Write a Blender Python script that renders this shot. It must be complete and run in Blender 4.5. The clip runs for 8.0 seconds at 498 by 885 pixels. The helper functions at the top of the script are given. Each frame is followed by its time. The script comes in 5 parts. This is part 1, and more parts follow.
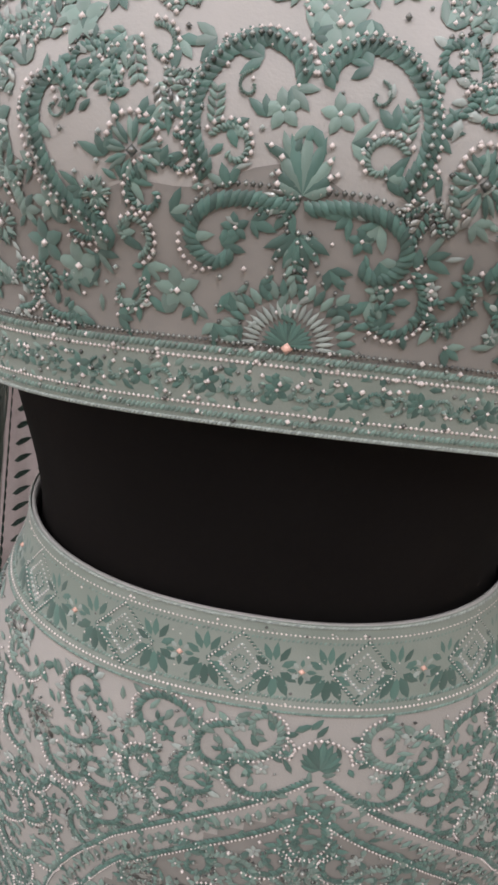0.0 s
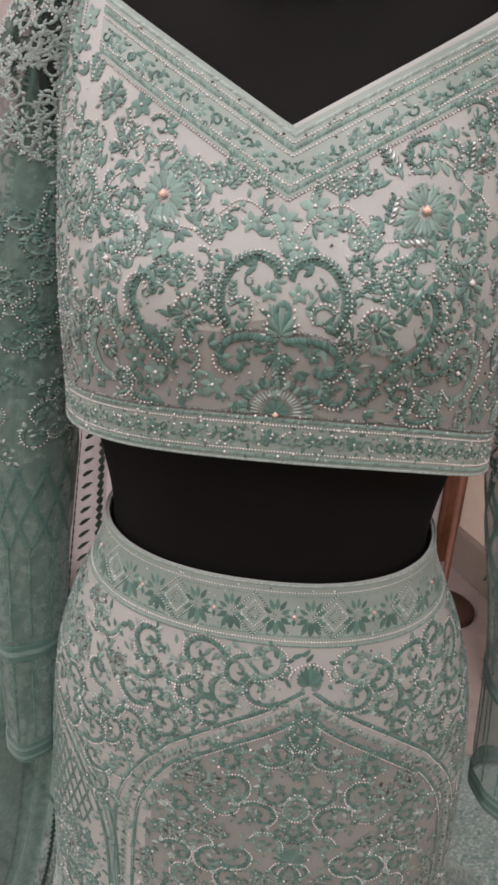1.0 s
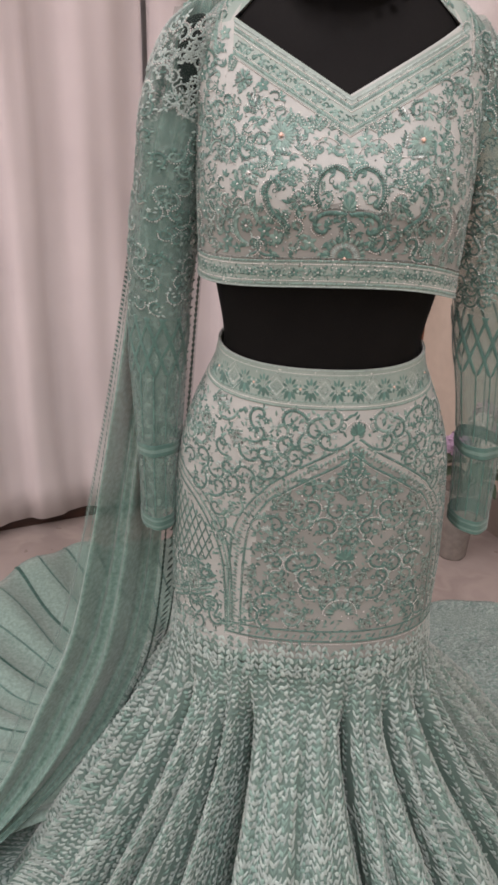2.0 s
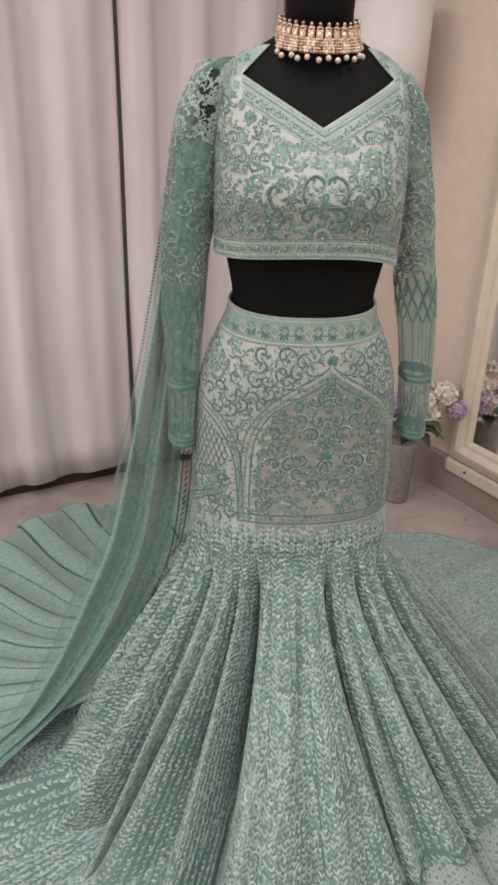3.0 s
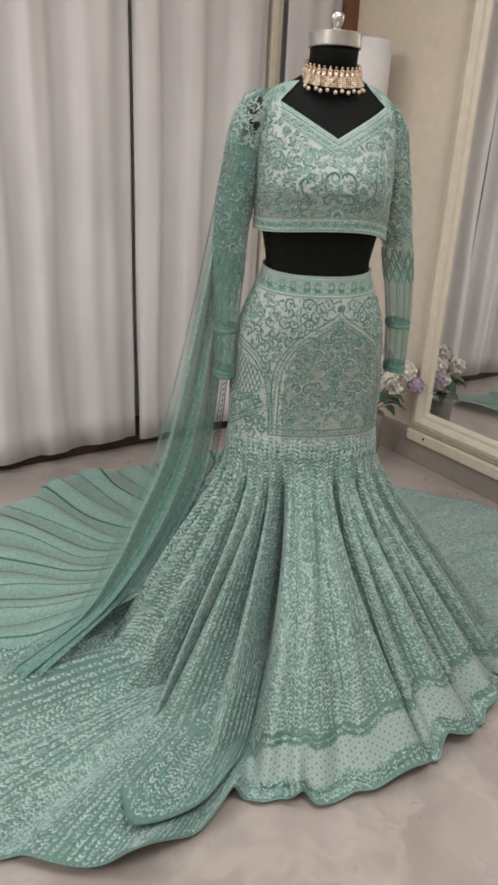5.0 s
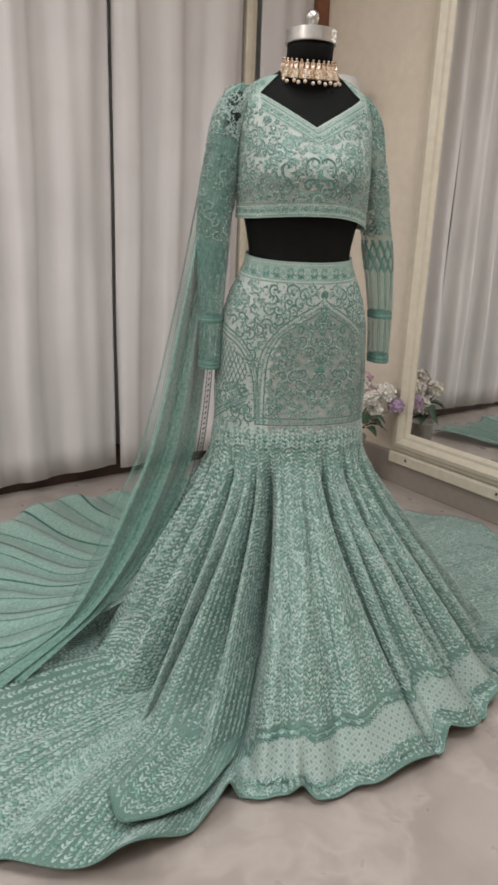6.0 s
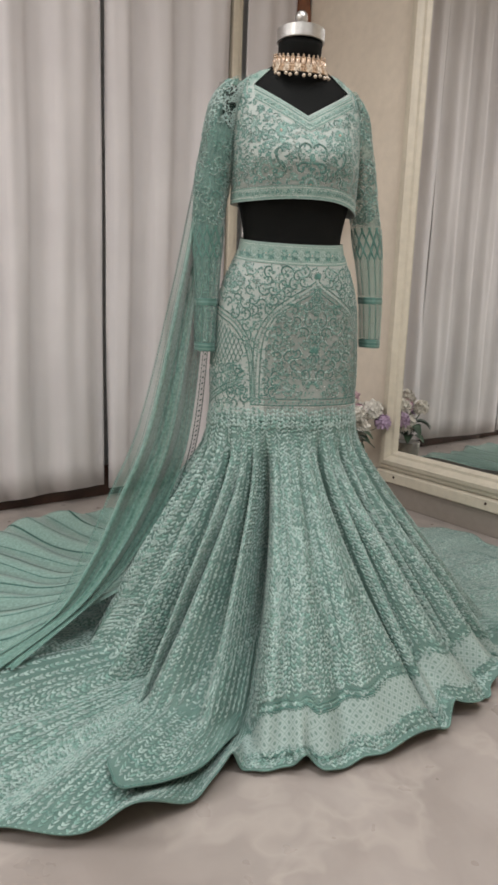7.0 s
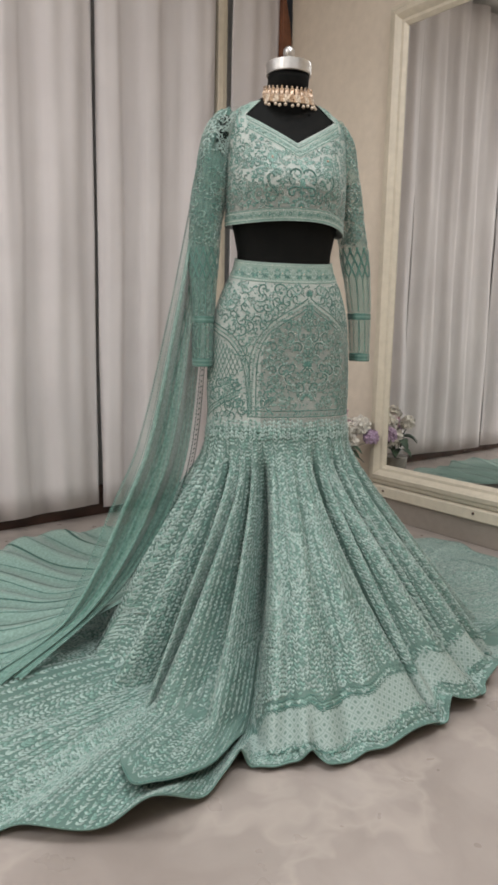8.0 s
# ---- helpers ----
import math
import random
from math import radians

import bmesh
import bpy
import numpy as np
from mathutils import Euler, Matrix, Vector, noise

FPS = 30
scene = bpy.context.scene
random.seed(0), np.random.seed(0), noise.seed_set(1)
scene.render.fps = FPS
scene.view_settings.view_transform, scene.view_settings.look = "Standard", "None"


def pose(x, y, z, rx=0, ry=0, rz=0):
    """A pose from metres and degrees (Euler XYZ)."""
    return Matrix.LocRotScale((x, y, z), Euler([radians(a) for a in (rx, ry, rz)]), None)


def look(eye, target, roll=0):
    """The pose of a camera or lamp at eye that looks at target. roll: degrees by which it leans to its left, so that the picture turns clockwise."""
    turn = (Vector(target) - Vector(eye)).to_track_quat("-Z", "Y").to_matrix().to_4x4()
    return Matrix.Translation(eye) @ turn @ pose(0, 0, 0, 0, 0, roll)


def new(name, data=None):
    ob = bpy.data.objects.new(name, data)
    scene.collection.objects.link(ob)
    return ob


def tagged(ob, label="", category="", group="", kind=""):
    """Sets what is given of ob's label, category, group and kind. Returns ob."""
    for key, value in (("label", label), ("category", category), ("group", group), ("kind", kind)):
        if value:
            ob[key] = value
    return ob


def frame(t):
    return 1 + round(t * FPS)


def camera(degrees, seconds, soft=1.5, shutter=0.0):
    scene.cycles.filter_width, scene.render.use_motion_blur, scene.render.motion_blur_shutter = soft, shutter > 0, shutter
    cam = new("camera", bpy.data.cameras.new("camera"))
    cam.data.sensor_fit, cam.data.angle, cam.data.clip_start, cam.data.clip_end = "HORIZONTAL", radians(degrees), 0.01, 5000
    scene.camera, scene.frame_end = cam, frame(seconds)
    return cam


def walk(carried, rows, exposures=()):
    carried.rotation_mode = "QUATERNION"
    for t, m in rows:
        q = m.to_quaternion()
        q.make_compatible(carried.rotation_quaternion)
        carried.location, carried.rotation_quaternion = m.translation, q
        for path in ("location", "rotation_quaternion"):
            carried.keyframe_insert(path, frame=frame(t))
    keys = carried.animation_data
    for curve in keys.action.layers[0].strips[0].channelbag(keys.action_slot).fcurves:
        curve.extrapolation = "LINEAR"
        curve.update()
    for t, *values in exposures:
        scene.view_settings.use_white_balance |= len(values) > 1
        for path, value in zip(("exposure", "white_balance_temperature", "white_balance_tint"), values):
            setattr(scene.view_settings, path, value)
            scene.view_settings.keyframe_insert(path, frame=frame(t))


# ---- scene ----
cam = camera(39.5, 8.0, soft=2.9)
PATH = [
    (0, (0.018, -0.38, 1.267), (-0.194, 1.441, 0.466), 5.5),
    (0.5, (0.038, -0.417, 1.324), (-0.188, 1.431, 0.593), 4.6),
    (1, (0.033, -0.542, 1.339), (-0.188, 1.305, 0.604), 3.4),
    (1.5, (-0.002, -0.706, 1.327), (-0.168, 1.13, 0.55), 2.5),
    (1.7, (-0.033, -0.791, 1.323), (-0.148, 1.038, 0.523), 2.3),
    (2.8, (-0.173, -1.216, 1.359), (-0.062, 0.597, 0.522), 1.4),
    (3, (-0.19, -1.276, 1.364), (-0.054, 0.537, 0.531), 1.8),
    (3.5, (-0.209, -1.442, 1.347), (-0.063, 0.369, 0.51), 2.6),
    (4, (-0.262, -1.579, 1.358), (-0.091, 0.236, 0.534), 2.5),
    (4.2, (-0.315, -1.615, 1.359), (-0.106, 0.195, 0.535), 2.3),
    (5.3, (-0.43, -1.744, 1.278), (-0.125, 0.094, 0.549), 2.9),
    (5.5, (-0.418, -1.738, 1.238), (-0.103, 0.108, 0.537), 2.7),
    (6, (-0.45, -1.775, 1.132), (-0.09, 0.105, 0.55), 2.2),
    (6.5, (-0.473, -1.815, 1.014), (-0.065, 0.087, 0.546), 2.2),
    (7, (-0.495, -1.829, 0.928), (-0.076, 0.085, 0.526), 2.0),
    (7.5, (-0.526, -1.853, 0.897), (-0.093, 0.067, 0.538), 1.5),
    (8, (-0.545, -1.894, 0.905), (-0.081, 0.023, 0.574), 1.1),
]
EXPOSURES = [(0.0, -0.58, 6600, 29), (0.5, -0.7, 6600, 28), (1.5, -0.46, 6750, 29), (3.0, -0.40, 6650, 19), (4.0, -0.45, 6400, 12), (5.5, -0.45, 6320, 8), (8.0, -0.42, 6280, 8)]
walk(cam, [(t, look(eye, target, roll)) for t, eye, target, roll in PATH], EXPOSURES)

# ---- light ----
world = bpy.data.worlds.new("room_air")
scene.world = world
world.use_nodes = True
world.node_tree.nodes["Background"].inputs[0].default_value = (0.9, 0.93, 1.0, 1)
world.node_tree.nodes["Background"].inputs[1].default_value = 0.05


def unseen_lamp(x, y, z, size, watts, colour):
    data = bpy.data.lights.new("unseen_light", "AREA")
    data.shape, data.size, data.size_y, data.energy, data.color = "RECTANGLE", size[0], size[1], watts, colour
    ob = new("unseen_light_source", data)
    ob.matrix_world = pose(x, y, z, 0, 0, 0)
    return ob


LAMP_TINT = (1.0, 0.975, 0.975)
# added lamps, never in view; places and watts even out walls, curtains and mirror
for lamp_x, lamp_y, lamp_w in ((-0.3, -0.5, 13), (-2.5, -0.4, 42), (0.5, -1.5, 55), (-1.2, -2.8, 34), (-3.2, -2.6, 78)):
    unseen_lamp(lamp_x, lamp_y, 3.02, (0.9, 0.9), lamp_w * 1.12, LAMP_TINT)


# ---- materials ----
def srgb(r, g, b):
    return tuple(((c / 255) / 12.92 if c / 255 < 0.04045 else ((c / 255 + 0.055) / 1.055) ** 2.4) for c in (r, g, b)) + (1.0,)


class Mat:
    """A node material with short calls for its nodes."""

    def __init__(self, name, colour=(0.5, 0.5, 0.5, 1), rough=0.6, metal=0.0, sheen=0.0, spec=0.5):
        self.mat = bpy.data.materials.new(name)
        self.mat.use_nodes = True
        self.nt = self.mat.node_tree
        self.b = self.nt.nodes["Principled BSDF"]
        self.set("Base Color", colour)
        self.set("Roughness", rough)
        self.set("Metallic", metal)
        self.set("Sheen Weight", sheen)
        self.set("Specular IOR Level", spec)

    def put(self, socket, value):
        if isinstance(value, bpy.types.NodeSocket):
            self.nt.links.new(value, socket)
        else:
            socket.default_value = value

    def set(self, name, value):
        self.put(self.b.inputs[name], value)

    def node(self, kind, out=0, props=None, **ins):
        n = self.nt.nodes.new(kind)
        if props and "operation" in props:
            n.operation = props["operation"]
        if props and "data_type" in props:
            n.data_type = props["data_type"]
        if props and "clamp" in props:
            n.clamp = props["clamp"]
        for k, v in ins.items():
            self.put(n.inputs[int(k[1:]) if k[0] == "i" and k[1:].isdigit() else k.replace("_", " ")], v)
        return n.outputs[out]

    def math(self, op, a, b=0.0, c=0.0):
        return self.node("ShaderNodeMath", props={"operation": op}, i0=a, i1=b, i2=c)

    def mix(self, f, a, b):
        return self.node("ShaderNodeMix", out=2, props={"data_type": "RGBA"}, i0=f, i6=a, i7=b)

    def coord(self, what="Object"):
        n = self.nt.nodes.new("ShaderNodeTexCoord")
        return n.outputs[what]

    def uv(self, layer):
        n = self.nt.nodes.new("ShaderNodeUVMap")
        n.uv_map = layer
        sep = self.nt.nodes.new("ShaderNodeSeparateXYZ")
        self.nt.links.new(n.outputs[0], sep.inputs[0])
        return sep.outputs[0], sep.outputs[1], n.outputs[0]

    def noise(self, scale, vec=None, detail=3.0, rough=0.55):
        n = self.nt.nodes.new("ShaderNodeTexNoise")
        n.inputs["Scale"].default_value, n.inputs["Detail"].default_value, n.inputs["Roughness"].default_value = scale, detail, rough
        self.nt.links.new(vec if vec else self.coord(), n.inputs["Vector"])
        return n.outputs[0]

    def ramp(self, f, a, b):
        """0 below a, 1 above b."""
        return self.node("ShaderNodeMapRange", props={"clamp": True}, i0=f, i1=a, i2=b, i3=0.0, i4=1.0)

    def bump(self, height, strength=0.3, dist=0.002):
        self.set("Normal", self.node("ShaderNodeBump", Height=height, Strength=strength, Distance=dist))

    def see_through(self, opaque):
        """opaque: how much of the cloth covers, 0 to 1."""
        clear = self.node("ShaderNodeBsdfTransparent")
        out = self.node("ShaderNodeMixShader", i0=opaque, i1=clear, i2=self.b.outputs[0])
        self.nt.links.new(out, self.nt.nodes["Material Output"].inputs[0])


def plain(name, colour, rough=0.6, metal=0.0, grain=0.06, scale=40.0, bump=0.0, sheen=0.0, spec=0.5):
    m = Mat(name, colour, rough, metal, sheen, spec)
    n, big = m.noise(scale), m.noise(scale * 0.07)
    mixed = m.math("ADD", m.math("MULTIPLY", n, 0.5), m.math("MULTIPLY", big, 0.5))
    dark = tuple(c * (1 - grain * 2.5) for c in colour[:3]) + (1,)
    light = tuple(min(1, c * (1 + grain * 2.5)) for c in colour[:3]) + (1,)
    m.set("Base Color", m.mix(m.ramp(mixed, 0.3, 0.7), dark, light))
    if bump:
        m.bump(n, bump)
    return m.mat


MINT_PALE = (0.56, 0.62, 0.585, 1)
MINT = (0.27, 0.44, 0.385, 1)
TEAL = (0.10, 0.27, 0.225, 1)
TEAL_DEEP = (0.05, 0.17, 0.14, 1)

black_form = plain("black_jersey", (0.0048, 0.0052, 0.0048, 1), 0.7, grain=0.1, scale=300, bump=0.05, spec=0.11)
steel = plain("brushed_steel", (0.46, 0.45, 0.43, 1), 0.36, 1.0, grain=0.08, scale=60)
wall_paint = plain("beige_wall_paint", (0.68, 0.595, 0.49, 1), 0.75, grain=0.03, scale=25, bump=0.03)
skirting_paint = plain("taupe_skirting_paint", (0.27, 0.235, 0.20, 1), 0.5, grain=0.04, scale=30)
cream_paint = plain("cream_lacquer", (0.60, 0.54, 0.43, 1), 0.38, grain=0.05, scale=30, bump=0.02)
white_paint = plain("white_paint", (0.75, 0.74, 0.72, 1), 0.6, grain=0.02)
dark_wood = plain("dark_wood", (0.05, 0.022, 0.014, 1), 0.4, grain=0.25, scale=18)
brown_wood = plain("brown_wood", (0.16, 0.062, 0.03, 1), 0.4, grain=0.2, scale=18)


def make_curtain_cloth():
    m = Mat("white_curtain_cloth", (0.70, 0.68, 0.665, 1), 0.85, sheen=0.3, spec=0.2)
    v = m.coord()
    weave = m.node("ShaderNodeTexWave", Vector=v, Scale=260.0, Distortion=1.0)
    stain = m.noise(3.0, v)
    m.set("Base Color", m.mix(m.ramp(stain, 0.3, 0.75), (0.67, 0.63, 0.625, 1), (0.75, 0.71, 0.70, 1)))
    m.bump(m.math("ADD", weave, m.noise(30.0, v)), 0.12, 0.001)
    soft = m.node("ShaderNodeBsdfTranslucent", Color=(0.75, 0.72, 0.70, 1))
    out = m.node("ShaderNodeMixShader", i0=0.15, i1=m.b.outputs[0], i2=soft)
    m.nt.links.new(out, m.nt.nodes["Material Output"].inputs[0])
    return m.mat


curtain_cloth = make_curtain_cloth()


def make_floor():
    m = Mat("polished_pinkish_stone_floor", (0.36, 0.31, 0.28, 1), 0.22)
    v = m.coord()
    warp = m.node("ShaderNodeVectorMath", props={"operation": "ADD"}, i0=v, i1=m.node("ShaderNodeTexNoise", out=1, Vector=v, Scale=1.6, Detail=4.0))
    cloud = m.noise(2.2, warp, 6.0)
    vein = m.math("ABSOLUTE", m.math("SUBTRACT", m.noise(1.3, warp, 5.0), 0.5))
    base = m.mix(m.ramp(cloud, 0.32, 0.7), (0.275, 0.238, 0.214, 1), (0.385, 0.34, 0.31, 1))
    m.set("Base Color", m.mix(m.math("MULTIPLY", m.ramp(vein, 0.03, 0.0), 0.5), base, (0.43, 0.38, 0.34, 1)))
    m.set("Roughness", m.math("ADD", 0.22, m.math("MULTIPLY", m.noise(9.0, v), 0.16)))
    return m.mat


floor_stone = make_floor()


# ---- building helpers ----
def mesh_object(name, bm, material, parent=None, label="", smooth=True):
    me = bpy.data.meshes.new(name)
    bm.to_mesh(me)
    bm.free()
    for m in material if isinstance(material, (list, tuple)) else [material]:
        me.materials.append(m)
    if smooth:
        me.polygons.foreach_set("use_smooth", [True] * len(me.polygons))
    ob = new(name, me)
    if parent:
        ob.parent = parent
    if label:
        ob["label"] = label
    return ob


def part(name, bm, material, parent, label="", smooth=True):
    return mesh_object(name, bm, material, parent, label, smooth)


def thing(name, label, category, group="", kind="", at=(0, 0, 0)):
    ob = new(name)
    ob.location = at
    ob.empty_display_size = 0.05
    return tagged(ob, label, category, group, kind)


def box(bm, m, sx, sy, sz, bevel=0.0):
    """A box of that size, centred on the pose m, with bevelled edges."""
    made = bmesh.ops.create_cube(bm, size=1.0, matrix=m @ Matrix.Diagonal((sx, sy, sz, 1)))
    if bevel:
        edges = list({e for v in made["verts"] for e in v.link_edges})
        bmesh.ops.bevel(bm, geom=edges, offset=bevel, segments=2, profile=0.6, affect="EDGES", clamp_overlap=True)


def lathe(bm, rings, at=(0, 0, 0), segments=32, mat_of=None):
    """rings: (radius, height) up a turned thing."""
    rows = []
    for r, z in rings:
        if r < 1e-5:
            rows.append([bm.verts.new((at[0], at[1], at[2] + z))])
        else:
            rows.append([bm.verts.new((at[0] + r * math.cos(2 * math.pi * k / segments), at[1] + r * math.sin(2 * math.pi * k / segments), at[2] + z)) for k in range(segments)])
    for n, (a, b) in enumerate(zip(rows, rows[1:])):
        for k in range(segments):
            j = (k + 1) % segments
            quad = [a[k % len(a)], a[j % len(a)], b[j % len(b)], b[k % len(b)]]
            quad = list(dict.fromkeys(quad))
            if len(quad) > 2:
                f = bm.faces.new(quad)
                if mat_of:
                    f.material_index = mat_of(n)


def grid_mesh(bm, points, uvs=None, closed=False, layer="cloth", uvs2=None):
    """points: rows of equal length; faces between them, with the cloth's coordinates."""
    rows = [[bm.verts.new(p) for p in row] for row in points]
    la = bm.loops.layers.uv.get(layer) or bm.loops.layers.uv.new(layer)
    lb = None
    if uvs2 is not None:
        lb = bm.loops.layers.uv.get("hem") or bm.loops.layers.uv.new("hem")
    width = len(rows[0])
    for i in range(len(rows) - 1):
        for k in range(width if closed else width - 1):
            j = (k + 1) % width
            f = bm.faces.new((rows[i][k], rows[i][j], rows[i + 1][j], rows[i + 1][k]))
            if uvs is not None:
                kk = k + 1
                for loop, (a, b) in zip(f.loops, ((i, k), (i, kk), (i + 1, kk), (i + 1, k))):
                    loop[la].uv = uvs[a][b]
                    if lb:
                        loop[lb].uv = uvs2[a][b]
    return rows


def curve_through(table, x):
    """A smooth curve through rows (x, v1, v2, ...), sorted by x."""
    t = np.asarray(table, float)
    if x <= t[0, 0]:
        return t[0, 1:]
    if x >= t[-1, 0]:
        return t[-1, 1:]
    i = int(np.searchsorted(t[:, 0], x)) - 1
    i = min(max(i, 0), len(t) - 2)
    h = t[i + 1, 0] - t[i, 0]
    s = (x - t[i, 0]) / h

    def slope(k):
        if 0 < k < len(t) - 1:
            return (t[k + 1, 1:] - t[k - 1, 1:]) / (t[k + 1, 0] - t[k - 1, 0])
        return (t[min(k + 1, len(t) - 1), 1:] - t[max(k - 1, 0), 1:]) / h
    a, b = slope(i) * h, slope(i + 1) * h
    return (2 * s**3 - 3 * s**2 + 1) * t[i, 1:] + (s**3 - 2 * s**2 + s) * a + (3 * s**2 - 2 * s**3) * t[i + 1, 1:] + (s**3 - s**2) * b


# ---- room ----
CORNER = Vector((0.548, 1.845, 0))
ALONG = Vector((-0.904, -0.427, 0)).normalized()      # along the curtain wall, away from the corner
SIDE = Vector((0.427, -0.904, 0)).normalized()        # along the mirror wall, away from the corner
HIGH = 3.05


def wall_slab(name, start, way, length, thick, z0, z1, material, outward):
    bm = bmesh.new()
    mid = start + way * (length / 2) + outward * (thick / 2)
    ang = math.degrees(math.atan2(way.y, way.x))
    box(bm, pose(mid.x, mid.y, (z0 + z1) / 2, 0, 0, ang), length, thick, z1 - z0)
    return tagged(mesh_object(name, bm, material, smooth=False), kind="structure")


OUT_A = -SIDE
OUT_S = -ALONG
wall_slab("wall_mirror_side", CORNER, SIDE, 6.0, 0.12, 0, HIGH, wall_paint, OUT_S)
wall_slab("wall_curtain_side", CORNER + OUT_A * 0.14, ALONG, 6.5, 0.12, 0, HIGH, white_paint, OUT_A)
END_S, END_A = CORNER + SIDE * 6.0, CORNER + ALONG * 6.0
wall_slab("wall_behind", END_S + OUT_S * 0.1, ALONG, 6.3, 0.12, 0, HIGH, wall_paint, SIDE)
wall_slab("wall_far_side", END_A + OUT_A * 0.14, SIDE, 6.14, 0.12, 0, HIGH, wall_paint, -OUT_S)
bm = bmesh.new()
box(bm, pose(-1, -1.5, -0.05), 14, 14, 0.1)
tagged(mesh_object("floor", bm, floor_stone, smooth=False), "polished pinkish grey stone floor", "floor", kind="structure")
bm = bmesh.new()
box(bm, pose(-1, -1.5, HIGH + 0.05), 14, 14, 0.1)
tagged(mesh_object("ceiling", bm, white_paint, smooth=False), "plain white ceiling", "ceiling", kind="structure")
bm = bmesh.new()
mid = CORNER + SIDE * 3.0 - OUT_S * 0.015
box(bm, pose(mid.x, mid.y, 0.075, 0, 0, math.degrees(math.atan2(SIDE.y, SIDE.x))), 6.0, 0.03, 0.15, 0.004)
tagged(mesh_object("baseboard", bm, skirting_paint, smooth=False), "taupe skirting board along the beige wall", "skirting board", kind="structure")
bm = bmesh.new()
mid = CORNER + ALONG * 3.25 + OUT_A * 0.058
box(bm, pose(mid.x, mid.y, 0.07, 0, 0, math.degrees(math.atan2(ALONG.y, ALONG.x))), 6.4, 0.03, 0.14, 0.004)
tagged(mesh_object("baseboard", bm, dark_wood, smooth=False), "dark wooden skirting board behind the curtains", "skirting board", kind="structure")


def curtain(s0, s1, seed, depth=0.026, z_low=0.055, setback=0.0):
    """One hanging panel between two places along the wall, measured from the corner."""
    rnd = random.Random(seed)
    length = s1 - s0
    n = max(1, round(length / 0.24))
    knots, x = [], 0.0
    for k in range(2 * n + 1):
        knots.append((x, (1 if k % 2 else -1) * depth * rnd.uniform(0.55, 1.0)))
        x += rnd.uniform(0.55, 1.45)
    knots = [(a / knots[-1][0] * length, d) for a, d in knots]
    ph = [rnd.uniform(0, 6.28) for _ in range(6)]
    rows = []
    for iz in range(25):
        z = z_low + (HIGH - 0.06 - z_low) * iz / 24
        row = []
        for k in range(int(length / 0.012) + 1):
            s = min(length, k * 0.012)
            sway = 0.012 * math.sin(1.9 * z + ph[0] + 3 * s) + 0.006 * math.sin(4.3 * z + ph[1] + 9 * s)
            d = float(curve_through(knots, min(length, max(0, s + sway * 0.8)))[0])
            d = depth * math.tanh(2.6 * d / depth) * (1.0 - 0.18 * z / HIGH)
            d += 0.004 * math.sin(60 * s + ph[2]) + 0.003 * math.sin(5 * z + 40 * s + ph[3])
            p = CORNER + ALONG * (s0 + s) + OUT_A * (setback - d)
            dip = 0.010 * math.sin(4.1 * s + ph[4]) + 0.006 * d / depth
            row.append((p.x, p.y, z + dip * (1 - iz / 24)))
        rows.append(row)
    bm = bmesh.new()
    grid_mesh(bm, rows)
    ob = tagged(mesh_object("curtain", bm, curtain_cloth), "floor-length pleated white curtain just above the floor", "curtain", "curtains along the wall")
    sol = ob.modifiers.new("thick", "SOLIDIFY")
    sol.thickness = 0.002
    return ob


# the gap between two panels lies 1.125 m from the corner
curtain(0.475, 1.122, 5)
curtain(1.128, 2.05, 8)
curtain(2.06, 3.0, 11)
curtain(3.01, 4.0, 14)
curtain(4.01, 5.1, 17)
curtain(0.075, 0.385, 21, depth=0.008, setback=0.014)


def jamb():
    ob = thing("window_frame", "cream painted upright window frame beside the curtain", "window frame", kind="structure")
    for s, w, d in ((0.447, 0.036, 0.09), (0.408, 0.04, 0.06)):
        p = CORNER + ALONG * s + OUT_A * (0.05 + (0.09 - d) / 2)
        bm = bmesh.new()
        box(bm, pose(p.x, p.y, HIGH / 2, 0, 0, math.degrees(math.atan2(ALONG.y, ALONG.x))), w, d, HIGH - 0.02, 0.006)
        part("upright", bm, cream_paint, ob, smooth=False)
    return ob


jamb()
bm = bmesh.new()
# a board whose edge curves away towards the top
rows = []
for z, edge in ((0.0, 0.0), (1.2, 0.0), (2.0, 0.002), (2.3, 0.006), (2.42, 0.018), (2.52, 0.045), (2.6, 0.063), (HIGH - 0.01, 0.066)):
    quad = [CORNER + ALONG * a + OUT_A * o for a, o in ((0.072, -0.01), (edge + 0.001, -0.01), (edge + 0.001, 0.03), (0.072, 0.03))]
    rows.append([(q.x, q.y, z) for q in quad])
grid_mesh(bm, rows, closed=True)
tagged(mesh_object("trim", bm, brown_wood, smooth=False), "brown wooden upright board in the corner", "wooden trim", kind="structure")


# ---- mirror ----
def make_mirror_glass():
    m = Mat("mirror_glass", (0.93, 0.935, 0.92, 1), 0.015, 1.0)
    m.set("Roughness", m.math("ADD", 0.008, m.math("MULTIPLY", m.noise(4.0), 0.02)))
    return m.mat


